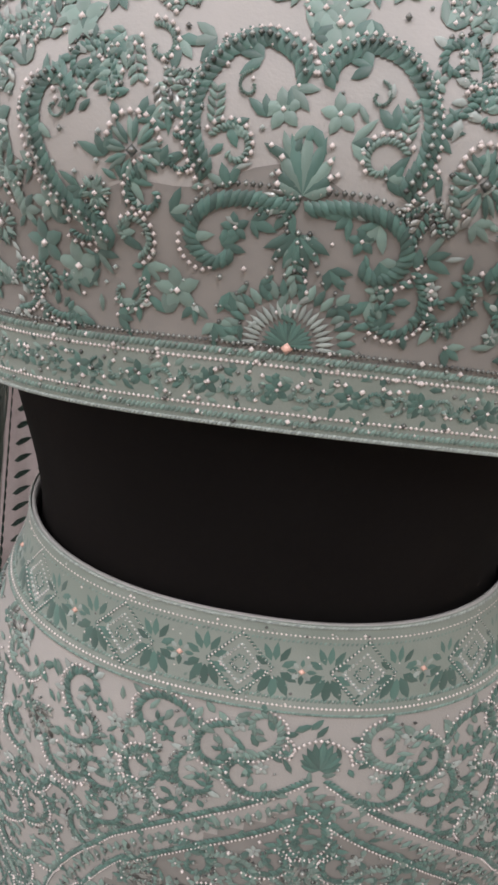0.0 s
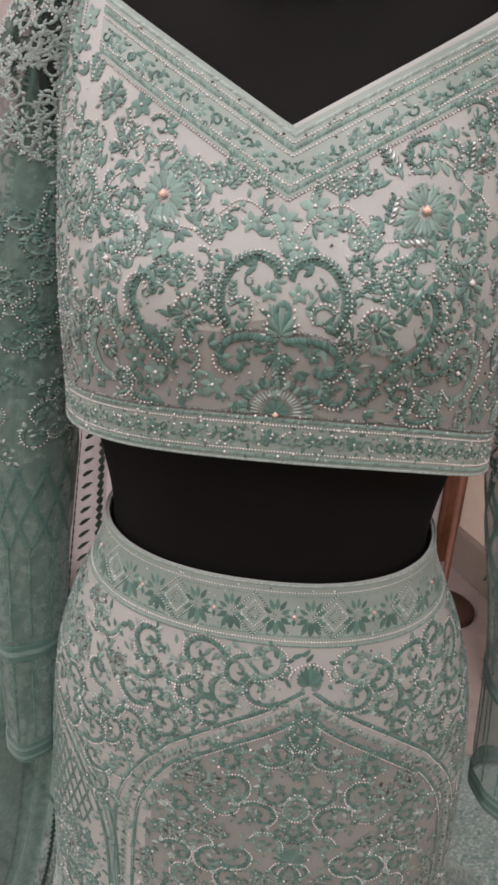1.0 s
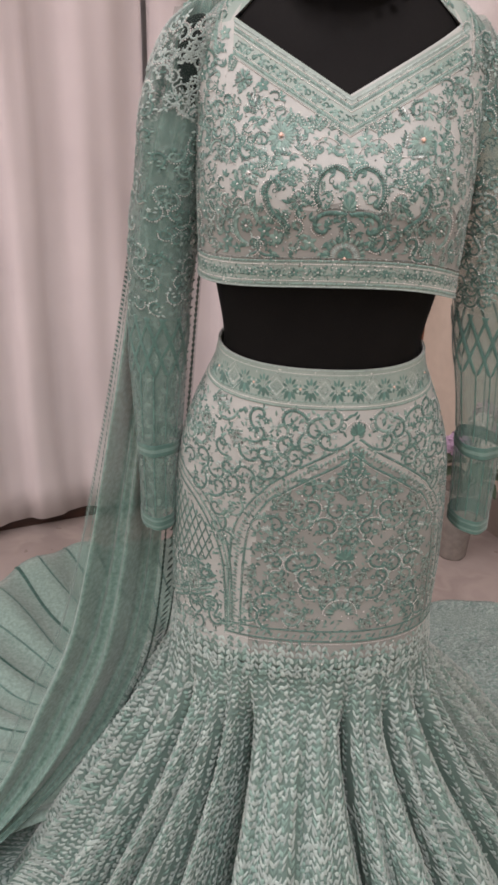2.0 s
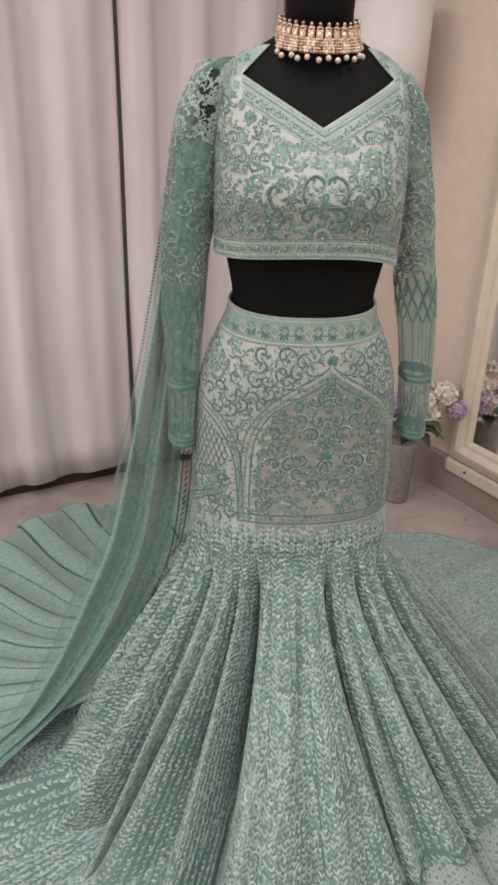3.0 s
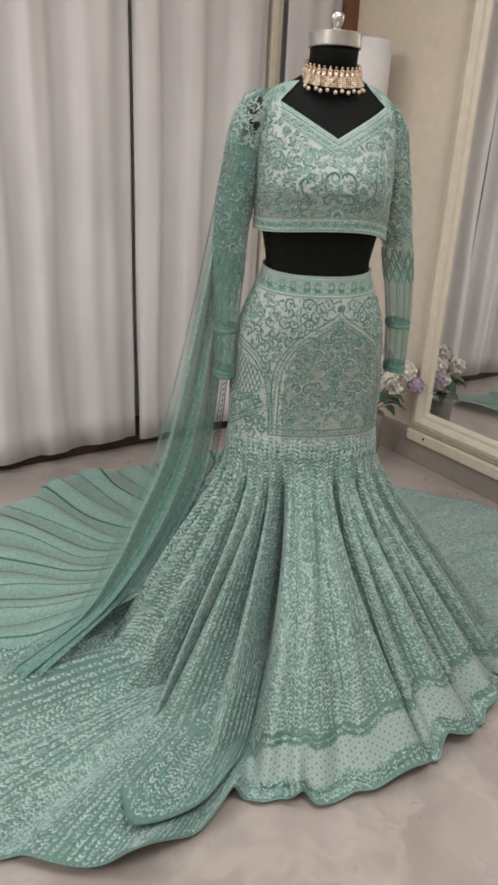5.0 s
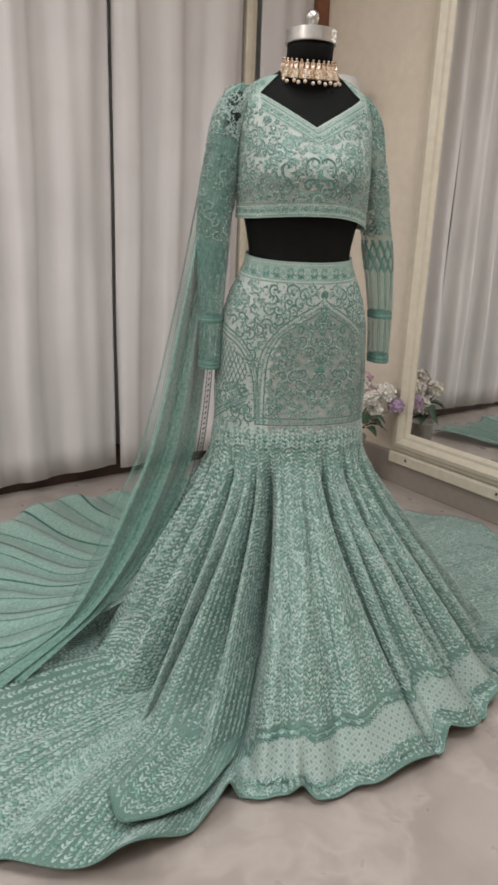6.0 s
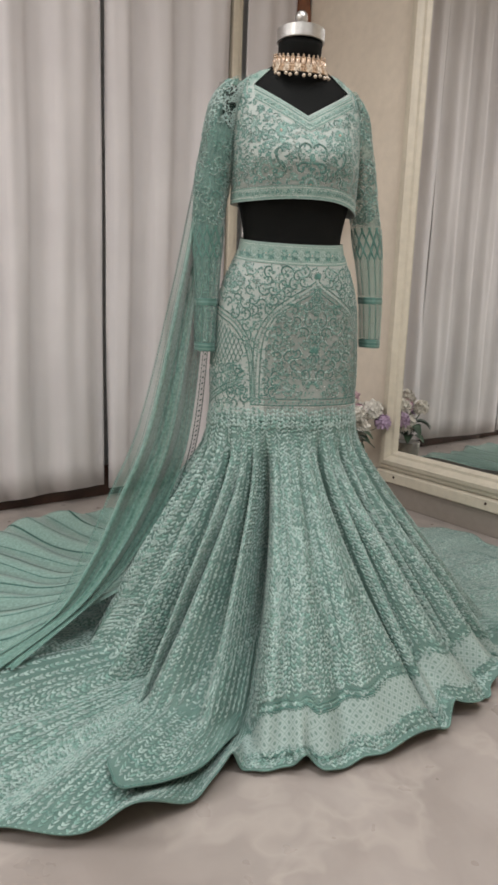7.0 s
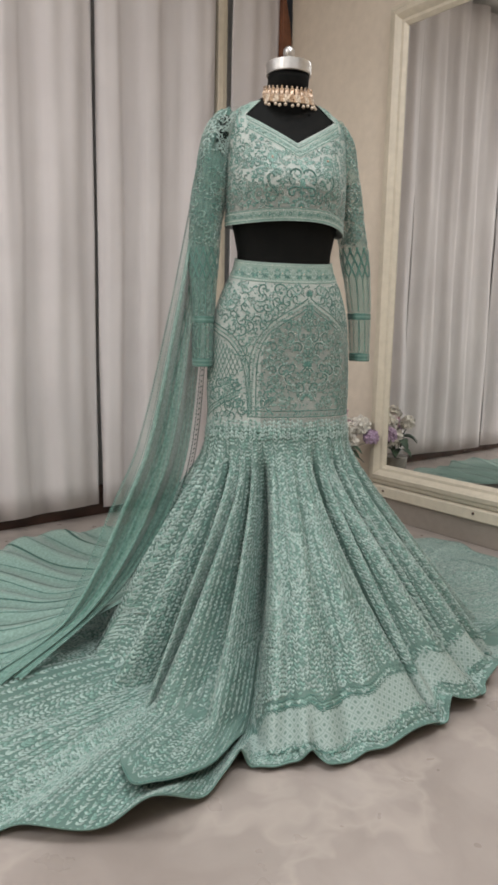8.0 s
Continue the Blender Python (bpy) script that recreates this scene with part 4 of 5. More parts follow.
on_blouse(palmette, "palmette", "teal palmette between two scrolls")
on_blouse(fan, "fan_motif", "half-round teal fan with a peach pearl")
on_blouse(lambda st: little_flower(st, AX, 1.303, 0.007, M_, W_), "small_flower")
used = [(AX + s * x, z, g) for s in (-1, 1) for x, z, g in ((0.018, 1.275, 0.026), (0.028, 1.240, 0.018), (0.078, 1.262, 0.02), (0.110, 1.233, 0.02), (0.074, 1.3215, 0.02), (0.108, 1.285, 0.017), (0.118, 1.375, 0.016), (0.053, 1.262, 0.014), (0.03, 1.31, 0.02), (0.05, 1.31, 0.02), (0.098, 1.345, 0.02))] + [(AX, 1.205, 0.03)]
rnd = random.Random(41)


def free_on_blouse(s, z):
    if z > 1.437:
        return abs(theta_of(s, z, BLOUSE)) > 0.92
    return hem_line(s) + 0.042 < z < (neck_z(s) - 0.045 if abs(s) < 0.13 else 1.45)


for k, (s, z) in enumerate(scatter(rnd, free_on_blouse, 330, 0.0138, (-0.245, 0.245, 1.2, 1.472), used)):
    kind = k % 4
    if kind == 0:
        on_blouse(lambda st: curl(st, s, z, rnd.uniform(0.006, 0.0085), rnd.uniform(0, 6), rnd.choice((-1, 1)), rnd.choice((T, M_))), "curl")
    elif kind == 1:
        on_blouse(lambda st: leaf_spray(st, s, z, rnd.uniform(0, 6.28), rnd.uniform(0.014, 0.021), rnd.choice((1, 2, 3)), rnd.choice((T, M_)), rnd.choice((W_, S_))), "leaf_spray")
    elif kind == 2:
        on_blouse(lambda st: little_flower(st, s, z, rnd.uniform(0.0065, 0.0095), rnd.choice((T, M_)), W_), "small_flower")
    else:
        on_blouse(lambda st: scroll(st, s, z, rnd.uniform(0.0105, 0.014), rnd.uniform(0, 6.28), rnd.choice((-1, 1)), rnd), "scroll")
loose = Stitching(blouse_sheet)
for s, z in scatter(rnd, free_on_blouse, 900, 0.0052, (-0.245, 0.245, 1.2, 1.472)):
    if rnd.random() < 0.5:
        loose.bead(s, z, rnd.uniform(0.0007, 0.0012), rnd.choice((W_, S_, P)))
    else:
        loose.leaf(s, z, rnd.uniform(0, 6.28), rnd.uniform(0.004, 0.007), rnd.uniform(0.0016, 0.0026), rnd.choice((M_, P, T)), 0.0012)
loose.make("bead_scatter", bodice, kind="stuff")

fill = Stitching(blouse_sheet)
for s, z in scatter(rnd, lambda s, z: hem_line(s) + 0.038 < z < (neck_z(s) - 0.047 if abs(s - 0.006) < 0.13 else 1.40), 470, 0.0086, (-0.24, 0.24, 1.17, 1.42)):
    a = rnd.uniform(0, 6.28)
    for k in (-1, 0, 1):
        fill.leaf(s, z, a + 0.75 * k, rnd.uniform(0.006, 0.010), rnd.uniform(0.0024, 0.0038), rnd.choice((T, T, M_)), 0.001)
    if rnd.random() < 0.4:
        fill.bead(s, z, 0.0009, rnd.choice((W_, S_)))
fill.make("leaf_scatter", bodice, kind="stuff")

# ---- skirt ----
sheer_hips = satin("thin_mint_net", (0.38, 0.42, 0.385, 1), (0.32, 0.36, 0.325, 1))
sheer_hips.see_through(0.62)
sheer_hips = sheer_hips.mat
SC = 0.047
ARCH = [(0.0, 0.970), (0.027, 0.951), (0.068, 0.927), (0.112, 0.893), (0.140, 0.845), (0.148, 0.79), (0.150, 0.72), (0.150, 0.668)]
skirt = thing("skirt", "mint mermaid skirt with leaf embroidery and a long train", "skirt")
bm = bmesh.new()
rows = []
for w in np.linspace(0, 1, 60):
    rows.append([ring(SKIRT, t, FLARE_TOP + (waist_z(t) - FLARE_TOP) * w) for t in thetas])
grid_mesh(bm, rows)
hips = part("hip_panel", bm, [mint_satin, flare_cloth, sheer_hips], skirt)
for poly in hips.data.polygons:
    c = poly.center
    if c.z < 0.640:
        poly.material_index = 1
    elif c.y < -0.03 and abs(c.x - 0.042) < float(np.interp(-c.z, [-p[1] for p in ARCH], [p[0] * 0.88 for p in ARCH])):
        poly.material_index = 2
hips.modifiers.new("thick", "SOLIDIFY").thickness = 0.002


def waist_line(s):
    return waist_z(theta_of(s, 1.07, SKIRT))


bm = bmesh.new()
grid_mesh(bm, [[tuple(upper_sheet.at(s, waist_line(s) - t * 0.049, 0.0012 - 0.0006 * abs(t - 0.5))) for s in np.linspace(-0.30, 0.30, 121)] for t in (-0.01, 0.06, 0.5, 0.94, 1)])
waistband = part("waistband", bm, band_satin, skirt, "mint waistband with beaded diamonds")
st = Stitching(upper_sheet)
ss = np.linspace(-0.30, 0.30, 200)
for off, kind in ((0.001, "edge"), (0.0065, "bead"), (0.0095, "cord"), (0.041, "cord"), (0.0455, "bead"), (0.049, "edge2")):
    pts = [(s, waist_line(s) - off) for s in ss]
    if kind == "cord":
        st.rope(pts, 0.0034, M_, 0.9)
        st.beads(pts, 0.0009, S_, 0.0032)
    elif kind == "bead":
        st.beads(pts, 0.001, W_)
    else:
        st.rope(pts, 0.003, P if kind == "edge" else M_, 0.4)
rnd = random.Random(19)
for s in np.arange(-0.29, 0.29, 0.0019):
    st.leaf(s, waist_line(s) - rnd.uniform(0.014, 0.037), rnd.uniform(0, 6.28), rnd.uniform(0.005, 0.009), 0.003, rnd.choice((T, M_, M_)), 0.001)
    st.bead(s, waist_line(s) - rnd.uniform(0.004, 0.046), rnd.uniform(0.0008, 0.0012), rnd.choice((W_, S_)))
st.make("waistband_edging", waistband, "silver beads and pale piping")
for k in range(-5, 6):
    s = 0.031 + 0.0585 * (k - 0.5)
    z = waist_line(s) - 0.0255
    if abs(s) < 0.28:
        st = Stitching(upper_sheet)
        for h in (0.0170, 0.0105, 0.0048):
            sq = [(s + h * 0.92, z), (s, z + h), (s - h * 0.92, z), (s, z - h), (s + h * 0.92, z)]
            st.rope(sq, 0.0036, T if h > 0.015 else P if h > 0.005 else T, 0.8, height=0.0018)
            st.lift = 0.001
            st.beads(sq, 0.0007, W_, 0.0022)
            st.lift = 0.0
        st.make("diamond", waistband)
    s2 = s + 0.02925
    if abs(s2) < 0.28:
        z = waist_line(s2) - 0.0255
        st = Stitching(upper_sheet)
        for j in range(8):
            a = j * math.pi / 4
            st.leaf(s2, z, a, 0.0095, 0.0045, P if j % 2 else T, 0.0015)
        st.bead(s2, z, 0.0018, H_)
        st.make("small_flower", waistband)
    st = Stitching(upper_sheet)
    for sx in (s - 0.0165, s + 0.0165):
        if abs(sx) < 0.28:
            z = waist_line(sx) - 0.0255
            for a in (0.5, 1.1, 1.57, 2.0, 2.6, -0.5, -1.1, -1.57, -2.0, -2.6):
                st.leaf(sx, z, a, 0.0195 if abs(abs(a) - 1.57) < 0.6 else 0.0155, 0.0072, T, 0.0016)
    st.make("leaf_spray", waistband)

arch_t = [(k, *p) for k, p in enumerate(ARCH)]
LEFT = [(-0.29, 0.905), (-0.235, 0.895), (-0.195, 0.88), (-0.165, 0.862), (-0.138, 0.825), (-0.122, 0.78), (-0.116, 0.72), (-0.114, 0.668)]


def hip_part(build, name, label=""):
    st = Stitching(upper_sheet)
    build(st)
    return st.make(name, hips, label)


for side in (-1, 1):
    def arch(st):
        line = smooth_line([(SC + side * x, z) for x, z in ARCH], 8)
        up = [(x + side * 0.004, z + 0.009) if z > 0.9 else (x + side * 0.010, z) for x, z in line]
        dn = [(x - side * 0.004, z - 0.009) if z > 0.9 else (x - side * 0.010, z) for x, z in line]
        for l in (up, dn):
            st.rope(l, 0.0040, T, 0.9 * side)
            st.beads([(x, z - 0.003) for x, z in l], 0.0009, W_, 0.0024)
        st.rope(line, 0.006, M_, 1.2, 0.006)
        st.beads(line, 0.0014, S_, 0.0075)
    hip_part(arch, "arch_band", "beaded teal ogee arch")
for d in (0.0, 0.009, 0.018):
    hip_part(lambda st: (st.rope(smooth_line([(s + d * 0.5, z + d) for s, z in LEFT], 8), 0.0042, T if d != 0.009 else M_, 0.9), st.beads(smooth_line([(s + d * 0.5, z + d - 0.0035) for s, z in LEFT], 8), 0.0009, W_, 0.0026)), "wavy_stripe")
hip_part(lambda st: [st.rope([(-0.13 - 0.004 * k, 0.742 - 0.009 * k), (-0.30, 0.655 - 0.009 * k)], 0.004, (T, M_, T)[k], 0.9) for k in range(3)], "wavy_stripe")


def lattice(st):
    for k in range(16):
        for flip in (-1, 1):
            pts = []
            for f in np.linspace(0, 1, 30):
                s = -0.305 + 0.012 * k + flip * 0.06 * (f - 0.5)
                z = 0.76 + 0.13 * f
                top = float(np.interp(s, [p[0] for p in LEFT], [p[1] for p in LEFT]))
                if -0.31 < s < -0.135 and z < top - 0.008 and z > 0.755 + 0.3 * max(0, s + 0.2):
                    pts.append((s, z))
            if len(pts) > 2:
                st.rope(pts, 0.0034, T, 0.5, 0.003)


hip_part(lattice, "lattice_panel", "fine sea-green lattice")


def band(st):
    ss = np.linspace(-0.115, 0.31, 120)
    for z, mat in ((0.668, T), (0.684, T)):
        st.rope([(s, z) for s in ss], 0.0032, mat, 0.9)
    st.beads([(s, 0.6635) for s in ss], 0.001, W_, 0.003)
    for s in np.arange(-0.112, 0.31, 0.0105):
        st.leaf(s, 0.671, 1.1, 0.009, 0.0032, T if round(s * 95) % 2 else M_)
        st.bead(s + 0.005, 0.676, 0.001, S_)


hip_part(band, "beaded_band", "double beaded band below the arch")
hip_part(lambda st: [st.leaf(SC, 0.985, a, 0.019 * (1 - 0.35 * abs(a - 1.57)), 0.005, T, 0.0018) for a in np.linspace(0.2, 2.94, 11)] + [st.beads([(SC + 0.016 * math.cos(a), 0.987 + 0.016 * math.sin(a)) for a in np.linspace(0.1, 3.04, 14)], 0.0012, W_, 0.003)] + [curl(st, SC + q * 0.02, 0.995, 0.006, 1.5, q, M_) for q in (-1, 1)], "palmette", "teal palmette above the arch")
hip_part(lambda st: flower(st, SC, 0.915, 0.013, 9, T, S_), "flower", "teal embroidered flower")
hip_part(lambda st: [st.leaf(SC, 0.80, a, 0.022 * (1 - 0.25 * abs(a - 1.57)), 0.007, T, 0.0018) for a in np.linspace(0.3, 2.84, 7)], "palmette")
hip_part(lambda st: [st.leaf(SC + 0.008 * math.cos(a), 0.712 + 0.008 * math.sin(a), a, 0.014, 0.0035, (T, M_)[k % 2]) for k, a in enumerate(np.linspace(0, math.pi, 15))] + [st.beads([(SC + 0.024 * math.cos(a), 0.712 + 0.024 * math.sin(a)) for a in np.linspace(0, math.pi, 20)], 0.0012, W_, 0.003)], "fan_motif", "half-round teal fan")


def arch_gap(s, z):
    """Distance from the arch's line."""
    line = arch_t
    x = abs(s - SC)
    return min(math.hypot(x - p[1], z - p[2]) for p in ARCH_FINE)


ARCH_FINE = [(0, *p) for p in smooth_line(ARCH, 5)]
LEFT_FINE = smooth_line(LEFT, 4)


def free_on_hips(s, z):
    if not 0.698 < z < waist_line(s) - 0.062 or arch_gap(s, z) < 0.0185:
        return False
    if s < -0.105:
        top = float(np.interp(s, [p[0] for p in LEFT], [p[1] for p in LEFT]))
        if z < top + 0.03 and (z > 0.76 or s > -0.13):
            return False
    if any(math.hypot(s - a, z - b) < g for a, b, g in ((SC, 0.992, 0.02), (SC, 0.915, 0.016), (SC, 0.808, 0.018), (SC, 0.718, 0.024))):
        return False
    return True


rnd = random.Random(77)
for k, (s, z) in enumerate(scatter(rnd, lambda a, b: free_on_hips(a, b) and a > SC, 330, 0.0205, (SC, 0.30, 0.69, 1.03))):
    size, ang, flip, seed = rnd.uniform(0.0150, 0.0190), rnd.uniform(0, 6.28), rnd.choice((-1, 1)), rnd.randint(0, 9999)
    for m in (1, -1):
        s2 = SC + m * (s - SC)
        if m < 0 and not free_on_hips(s2, z):
            continue
        a2 = ang if m > 0 else math.pi - ang
        if k % 4 == 3:
            hip_part(lambda st: (leaf_spray(st, s2, z, a2, size * 1.3, 3, (T, M_)[k % 2], (W_, S_)[k // 2 % 2]), little_flower(st, s2, z, size * 0.35, T)), "leaf_spray")
        else:
            hip_part(lambda st: scroll(st, s2, z, size, a2, flip * m, random.Random(seed)), "scroll")
for k, (s, z) in enumerate(scatter(rnd, lambda a, b: b < 0.655 + 0.5 * (a + 0.31) + 0.07 and not 0.655 + 0.5 * (a + 0.31) - 0.03 < b < 0.655 + 0.5 * (a + 0.31) + 0.008, 60, 0.0215, (-0.315, -0.128, 0.665, 0.76))):
    hip_part(lambda st: scroll(st, s, z, 0.0165, rnd.uniform(0, 6.28), rnd.choice((-1, 1)), rnd), "scroll")
loose = Stitching(upper_sheet)
for s, z in scatter(rnd, lambda s, z: 0.63 < z < waist_line(s) - 0.055, 2300, 0.0048, (-0.31, 0.31, 0.63, 1.03)):
    if rnd.random() < 0.35:
        loose.bead(s, z, rnd.uniform(0.0008, 0.0015), rnd.choice((W_, S_, S_)))
    else:
        loose.leaf(s, z, rnd.uniform(0, 6.28), rnd.uniform(0.006, 0.011), rnd.uniform(0.0024, 0.0042), rnd.choice((T, T, M_, M_)), 0.0013)
loose.make("leaf_scatter", hips, kind="stuff")

st = Stitching(upper_sheet)
for k in range(-24, 25):
    s = k * 0.0126
    for z in np.arange(0.610, 0.658, 0.0098) + rnd.uniform(-0.006, 0.005):
        for q in (-1, 1):
            st.leaf(s + q * 0.001, z, 1.57 - q * rnd.uniform(0.34, 0.66), rnd.uniform(0.0095, 0.0145), rnd.uniform(0.0042, 0.0062), rnd.choice((P, P, P, M_)), 0.002)
st.make("leaf_column", hips, kind="stuff")

# ---- flare of the skirt ----
deg_len = np.zeros(len(flare_sheet.us))
bm = flare_sheet.bmesh()
la = bm.loops.layers.uv["cloth"]
path = np.r_[np.zeros((1, len(flare_sheet.us))), np.cumsum(np.linalg.norm(np.diff(flare_sheet.p, axis=0), axis=2), axis=0)]
from_hem = path[-1][None] - path
for f in bm.faces:
    for loop in f.loops:
        d, q = loop[la].uv
        i, j = int(round((d + 180) / 360 * (len(flare_sheet.us) - 1))), int(round(q * (len(flare_sheet.vs) - 1)))
        loop[la].uv = (along_border(d), from_hem[j, i])
flare = part("flare", bm, flare_cloth, skirt, "flared mint cloth with a dotted border")
flare.modifiers.new("thick", "SOLIDIFY").thickness = 0.0025


step = 360 / 76
along_hem = np.cumsum(np.concatenate([np.zeros((len(flare_sheet.vs), 1)), np.linalg.norm(np.diff(flare_sheet.p, axis=1), axis=2)], axis=1), axis=1)


def flare_stitches(d0, d1):
    """Wheat-ear columns of satin leaves between two angles of the flare; new columns set in as it widens."""
    leaves = []
    rnd = random.Random(int(d0 * 7 + 2000))
    front = -80 < d0 < 80
    for k in range(int(math.ceil(d0 / step)), int(math.ceil(d1 / step))):
        tune = rnd.uniform(0.82, 1.2) * (1 if front else 1.35)
        mid = k * step
        im = int((mid + 180) / 360 * (len(flare_sheet.us) - 1)) % len(flare_sheet.us)
        i0, i1 = max(0, im - 24), min(len(flare_sheet.us) - 1, im + 24)
        wide = (along_hem[:, i1] - along_hem[:, i0]) / (flare_sheet.us[i1] - flare_sheet.us[i0])
        for n in (1, 2, 4, 8):
            for m in range(n):
                deg = mid + step * ((m + 0.5) / n - 0.5)
                i = int((deg + 180) / 360 * (len(flare_sheet.us) - 1)) % len(flare_sheet.us)
                total = path[-1, i]
                way = 0.002 + rnd.uniform(0, 0.006)
                bold = (k * n + m) % 2 == 0
                while way < total - 0.004:
                    q = float(np.interp(way, path[:, i], flare_sheet.vs))
                    gap = float(np.interp(q, flare_sheet.vs, wide)) * step
                    want = 1 if gap < 0.020 * tune else 2 if gap < 0.040 * tune else 4 if gap < 0.076 * tune else 8
                    up = total - way
                    bare = deg > -21 and (0.052 < up < 0.130 or 0.137 < up < 0.15)
                    if want == n and not bare:
                        p = flare_sheet.at([deg, deg + 0.5], [q, q])
                        per = max(0.002, np.linalg.norm(p[1] - p[0]) / 0.5)
                        ln = min(0.0195, max(0.0125, 0.82 * gap / n)) * (1.0 if bold else 0.9)
                        for s in (-1, 1):
                            a = math.pi / 2 + s * rnd.uniform(0.42, 0.86)
                            kinds = (P, P, P, M_) if bold or not front else (P, P, M_, M_)
                            leaves.append((deg + (s * 0.001 + rnd.uniform(-0.0012, 0.0012)) / per, q + rnd.uniform(-0.0012, 0.0012), -a, ln * rnd.uniform(0.85, 1.2), rnd.uniform(0.0040, 0.0064) * (1.0 if -48 < deg < 85 else 1.35), rnd.choice(kinds), 0.0028, per, 1 / max(1e-4, total)))
                    way += (0.0098 if front else 0.0125) * rnd.uniform(0.9, 1.1)
    return leaves


class Scaled(Stitching):
    """Stitches whose cloth coordinates have a scale of their own at every place."""

    def make_scaled(self, rows, name, parent, kind):
        arr = np.array(rows, float)
        self.mu, self.mv = arr[:, 7], arr[:, 8] ** -1
        self.leaves = [tuple(r[:7]) for r in arr]
        return self.make(name, parent, kind=kind)


flare_top = [(-180, -100), (-100, -60), (-60, -33), (-33, -16), (-16, 0), (0, 16), (16, 33), (33, 60), (60, 100), (100, 180)]
for d0, d1 in flare_top:
    rows = flare_stitches(d0, d1)
    if rows:
        Scaled(flare_sheet).make_scaled(rows, "leaf_column", flare, "stuff")


def hem_lines():
    """Cords along the dotted border and the hem itself."""
    rows, drops = [], []
    for up, mat, wd in ((0.003, M_, 0.005), (0.047, T, 0.005), (0.054, T, 0.003), (0.131, T, 0.004), (0.137, T, 0.006), (0.144, M_, 0.006), (0.150, T, 0.004)):
        for deg in np.arange(-100 if up < 0.06 else -40, 118, 0.42):
            i = int((deg + 180) / 360 * (len(flare_sheet.us) - 1))
            way = path[-1, i] - up
            q = float(np.interp(way, path[:, i], flare_sheet.vs))
            p = flare_sheet.at([deg, deg + 0.5], [q, q])
            per = np.linalg.norm(p[1] - p[0]) / 0.5
            rows.append((deg, q, 0.55, wd * 1.7, wd * 0.7, mat, 0.002, per, 1 / max(1e-4, path[-1, i])))
    Scaled(flare_sheet).make_scaled(rows, "hem_cord", flare, "")


hem_lines()


def tuck_point(deg, v):
    """A layer of the hem folded over the train: v 0 at its root, 1 at its free edge."""
    f = (deg + 37) / 15
    ends = math.sin(math.pi * min(1.0, max(0.0, f))) ** 0.5
    reach = 0.31 * (0.62 + 0.38 * ends) + 0.014 * math.sin(deg * 0.9)
    p = flare_sheet.at(deg, 0.63 + reach * v)
    swell = 0.010 + 0.030 * math.sin(math.pi * min(1.0, 0.25 + 0.55 * v)) + 0.010 * math.sin(deg * 0.75 + 2.0 * v) * v
    return (p[0], p[1], p[2] - 0.004 * (1 - ends) + swell * v**0.6 * (0.25 + 0.75 * ends))


tuck_sheet = Sheet(np.linspace(-37, -22, 60), np.linspace(0, 1, 40), tuck_point, flip=True)
tuck = part("hem_fold", tuck_sheet.bmesh(uv_scale=(0.0001, 0.0001)), satin("mint_fold_cloth", (0.128, 0.214, 0.184, 1), (0.096, 0.168, 0.143, 1)).mat, skirt, "layer of the hem folded over the train")
tuck.modifiers.new("thick", "SOLIDIFY").thickness = 0.003
tuck_rows = []
rnd = random.Random(61)
for deg in np.arange(-36.4, -22.4, 0.95):
    for v in np.arange(0.03, 0.97, 0.034):
        per = max(0.004, np.linalg.norm(tuck_sheet.at(deg + 0.5, v) - tuck_sheet.at(deg, v)) / 0.5)
        down = max(0.02, np.linalg.norm(tuck_sheet.at(deg, min(1, v + 0.02)) - tuck_sheet.at(deg, v - 0.02)) / 0.04)
        for q in (-1, 1):
            tuck_rows.append((deg, v + rnd.uniform(-0.008, 0.008), -math.pi / 2 - q * rnd.uniform(0.4, 0.85), rnd.uniform(0.012, 0.018), rnd.uniform(0.0042, 0.0066), rnd.choice((P, P, M_)), 0.0028, per, 1 / down))
for v in (0.80, 0.985):
    for deg in np.arange(-36.8, -22.2, 0.4):
        tuck_rows.append((deg, v, 0.5, 0.009, 0.004, T, 0.002, 0.012, 1 / 0.3))
Scaled(tuck_sheet).make_scaled(tuck_rows, "leaf_column", tuck, "stuff")


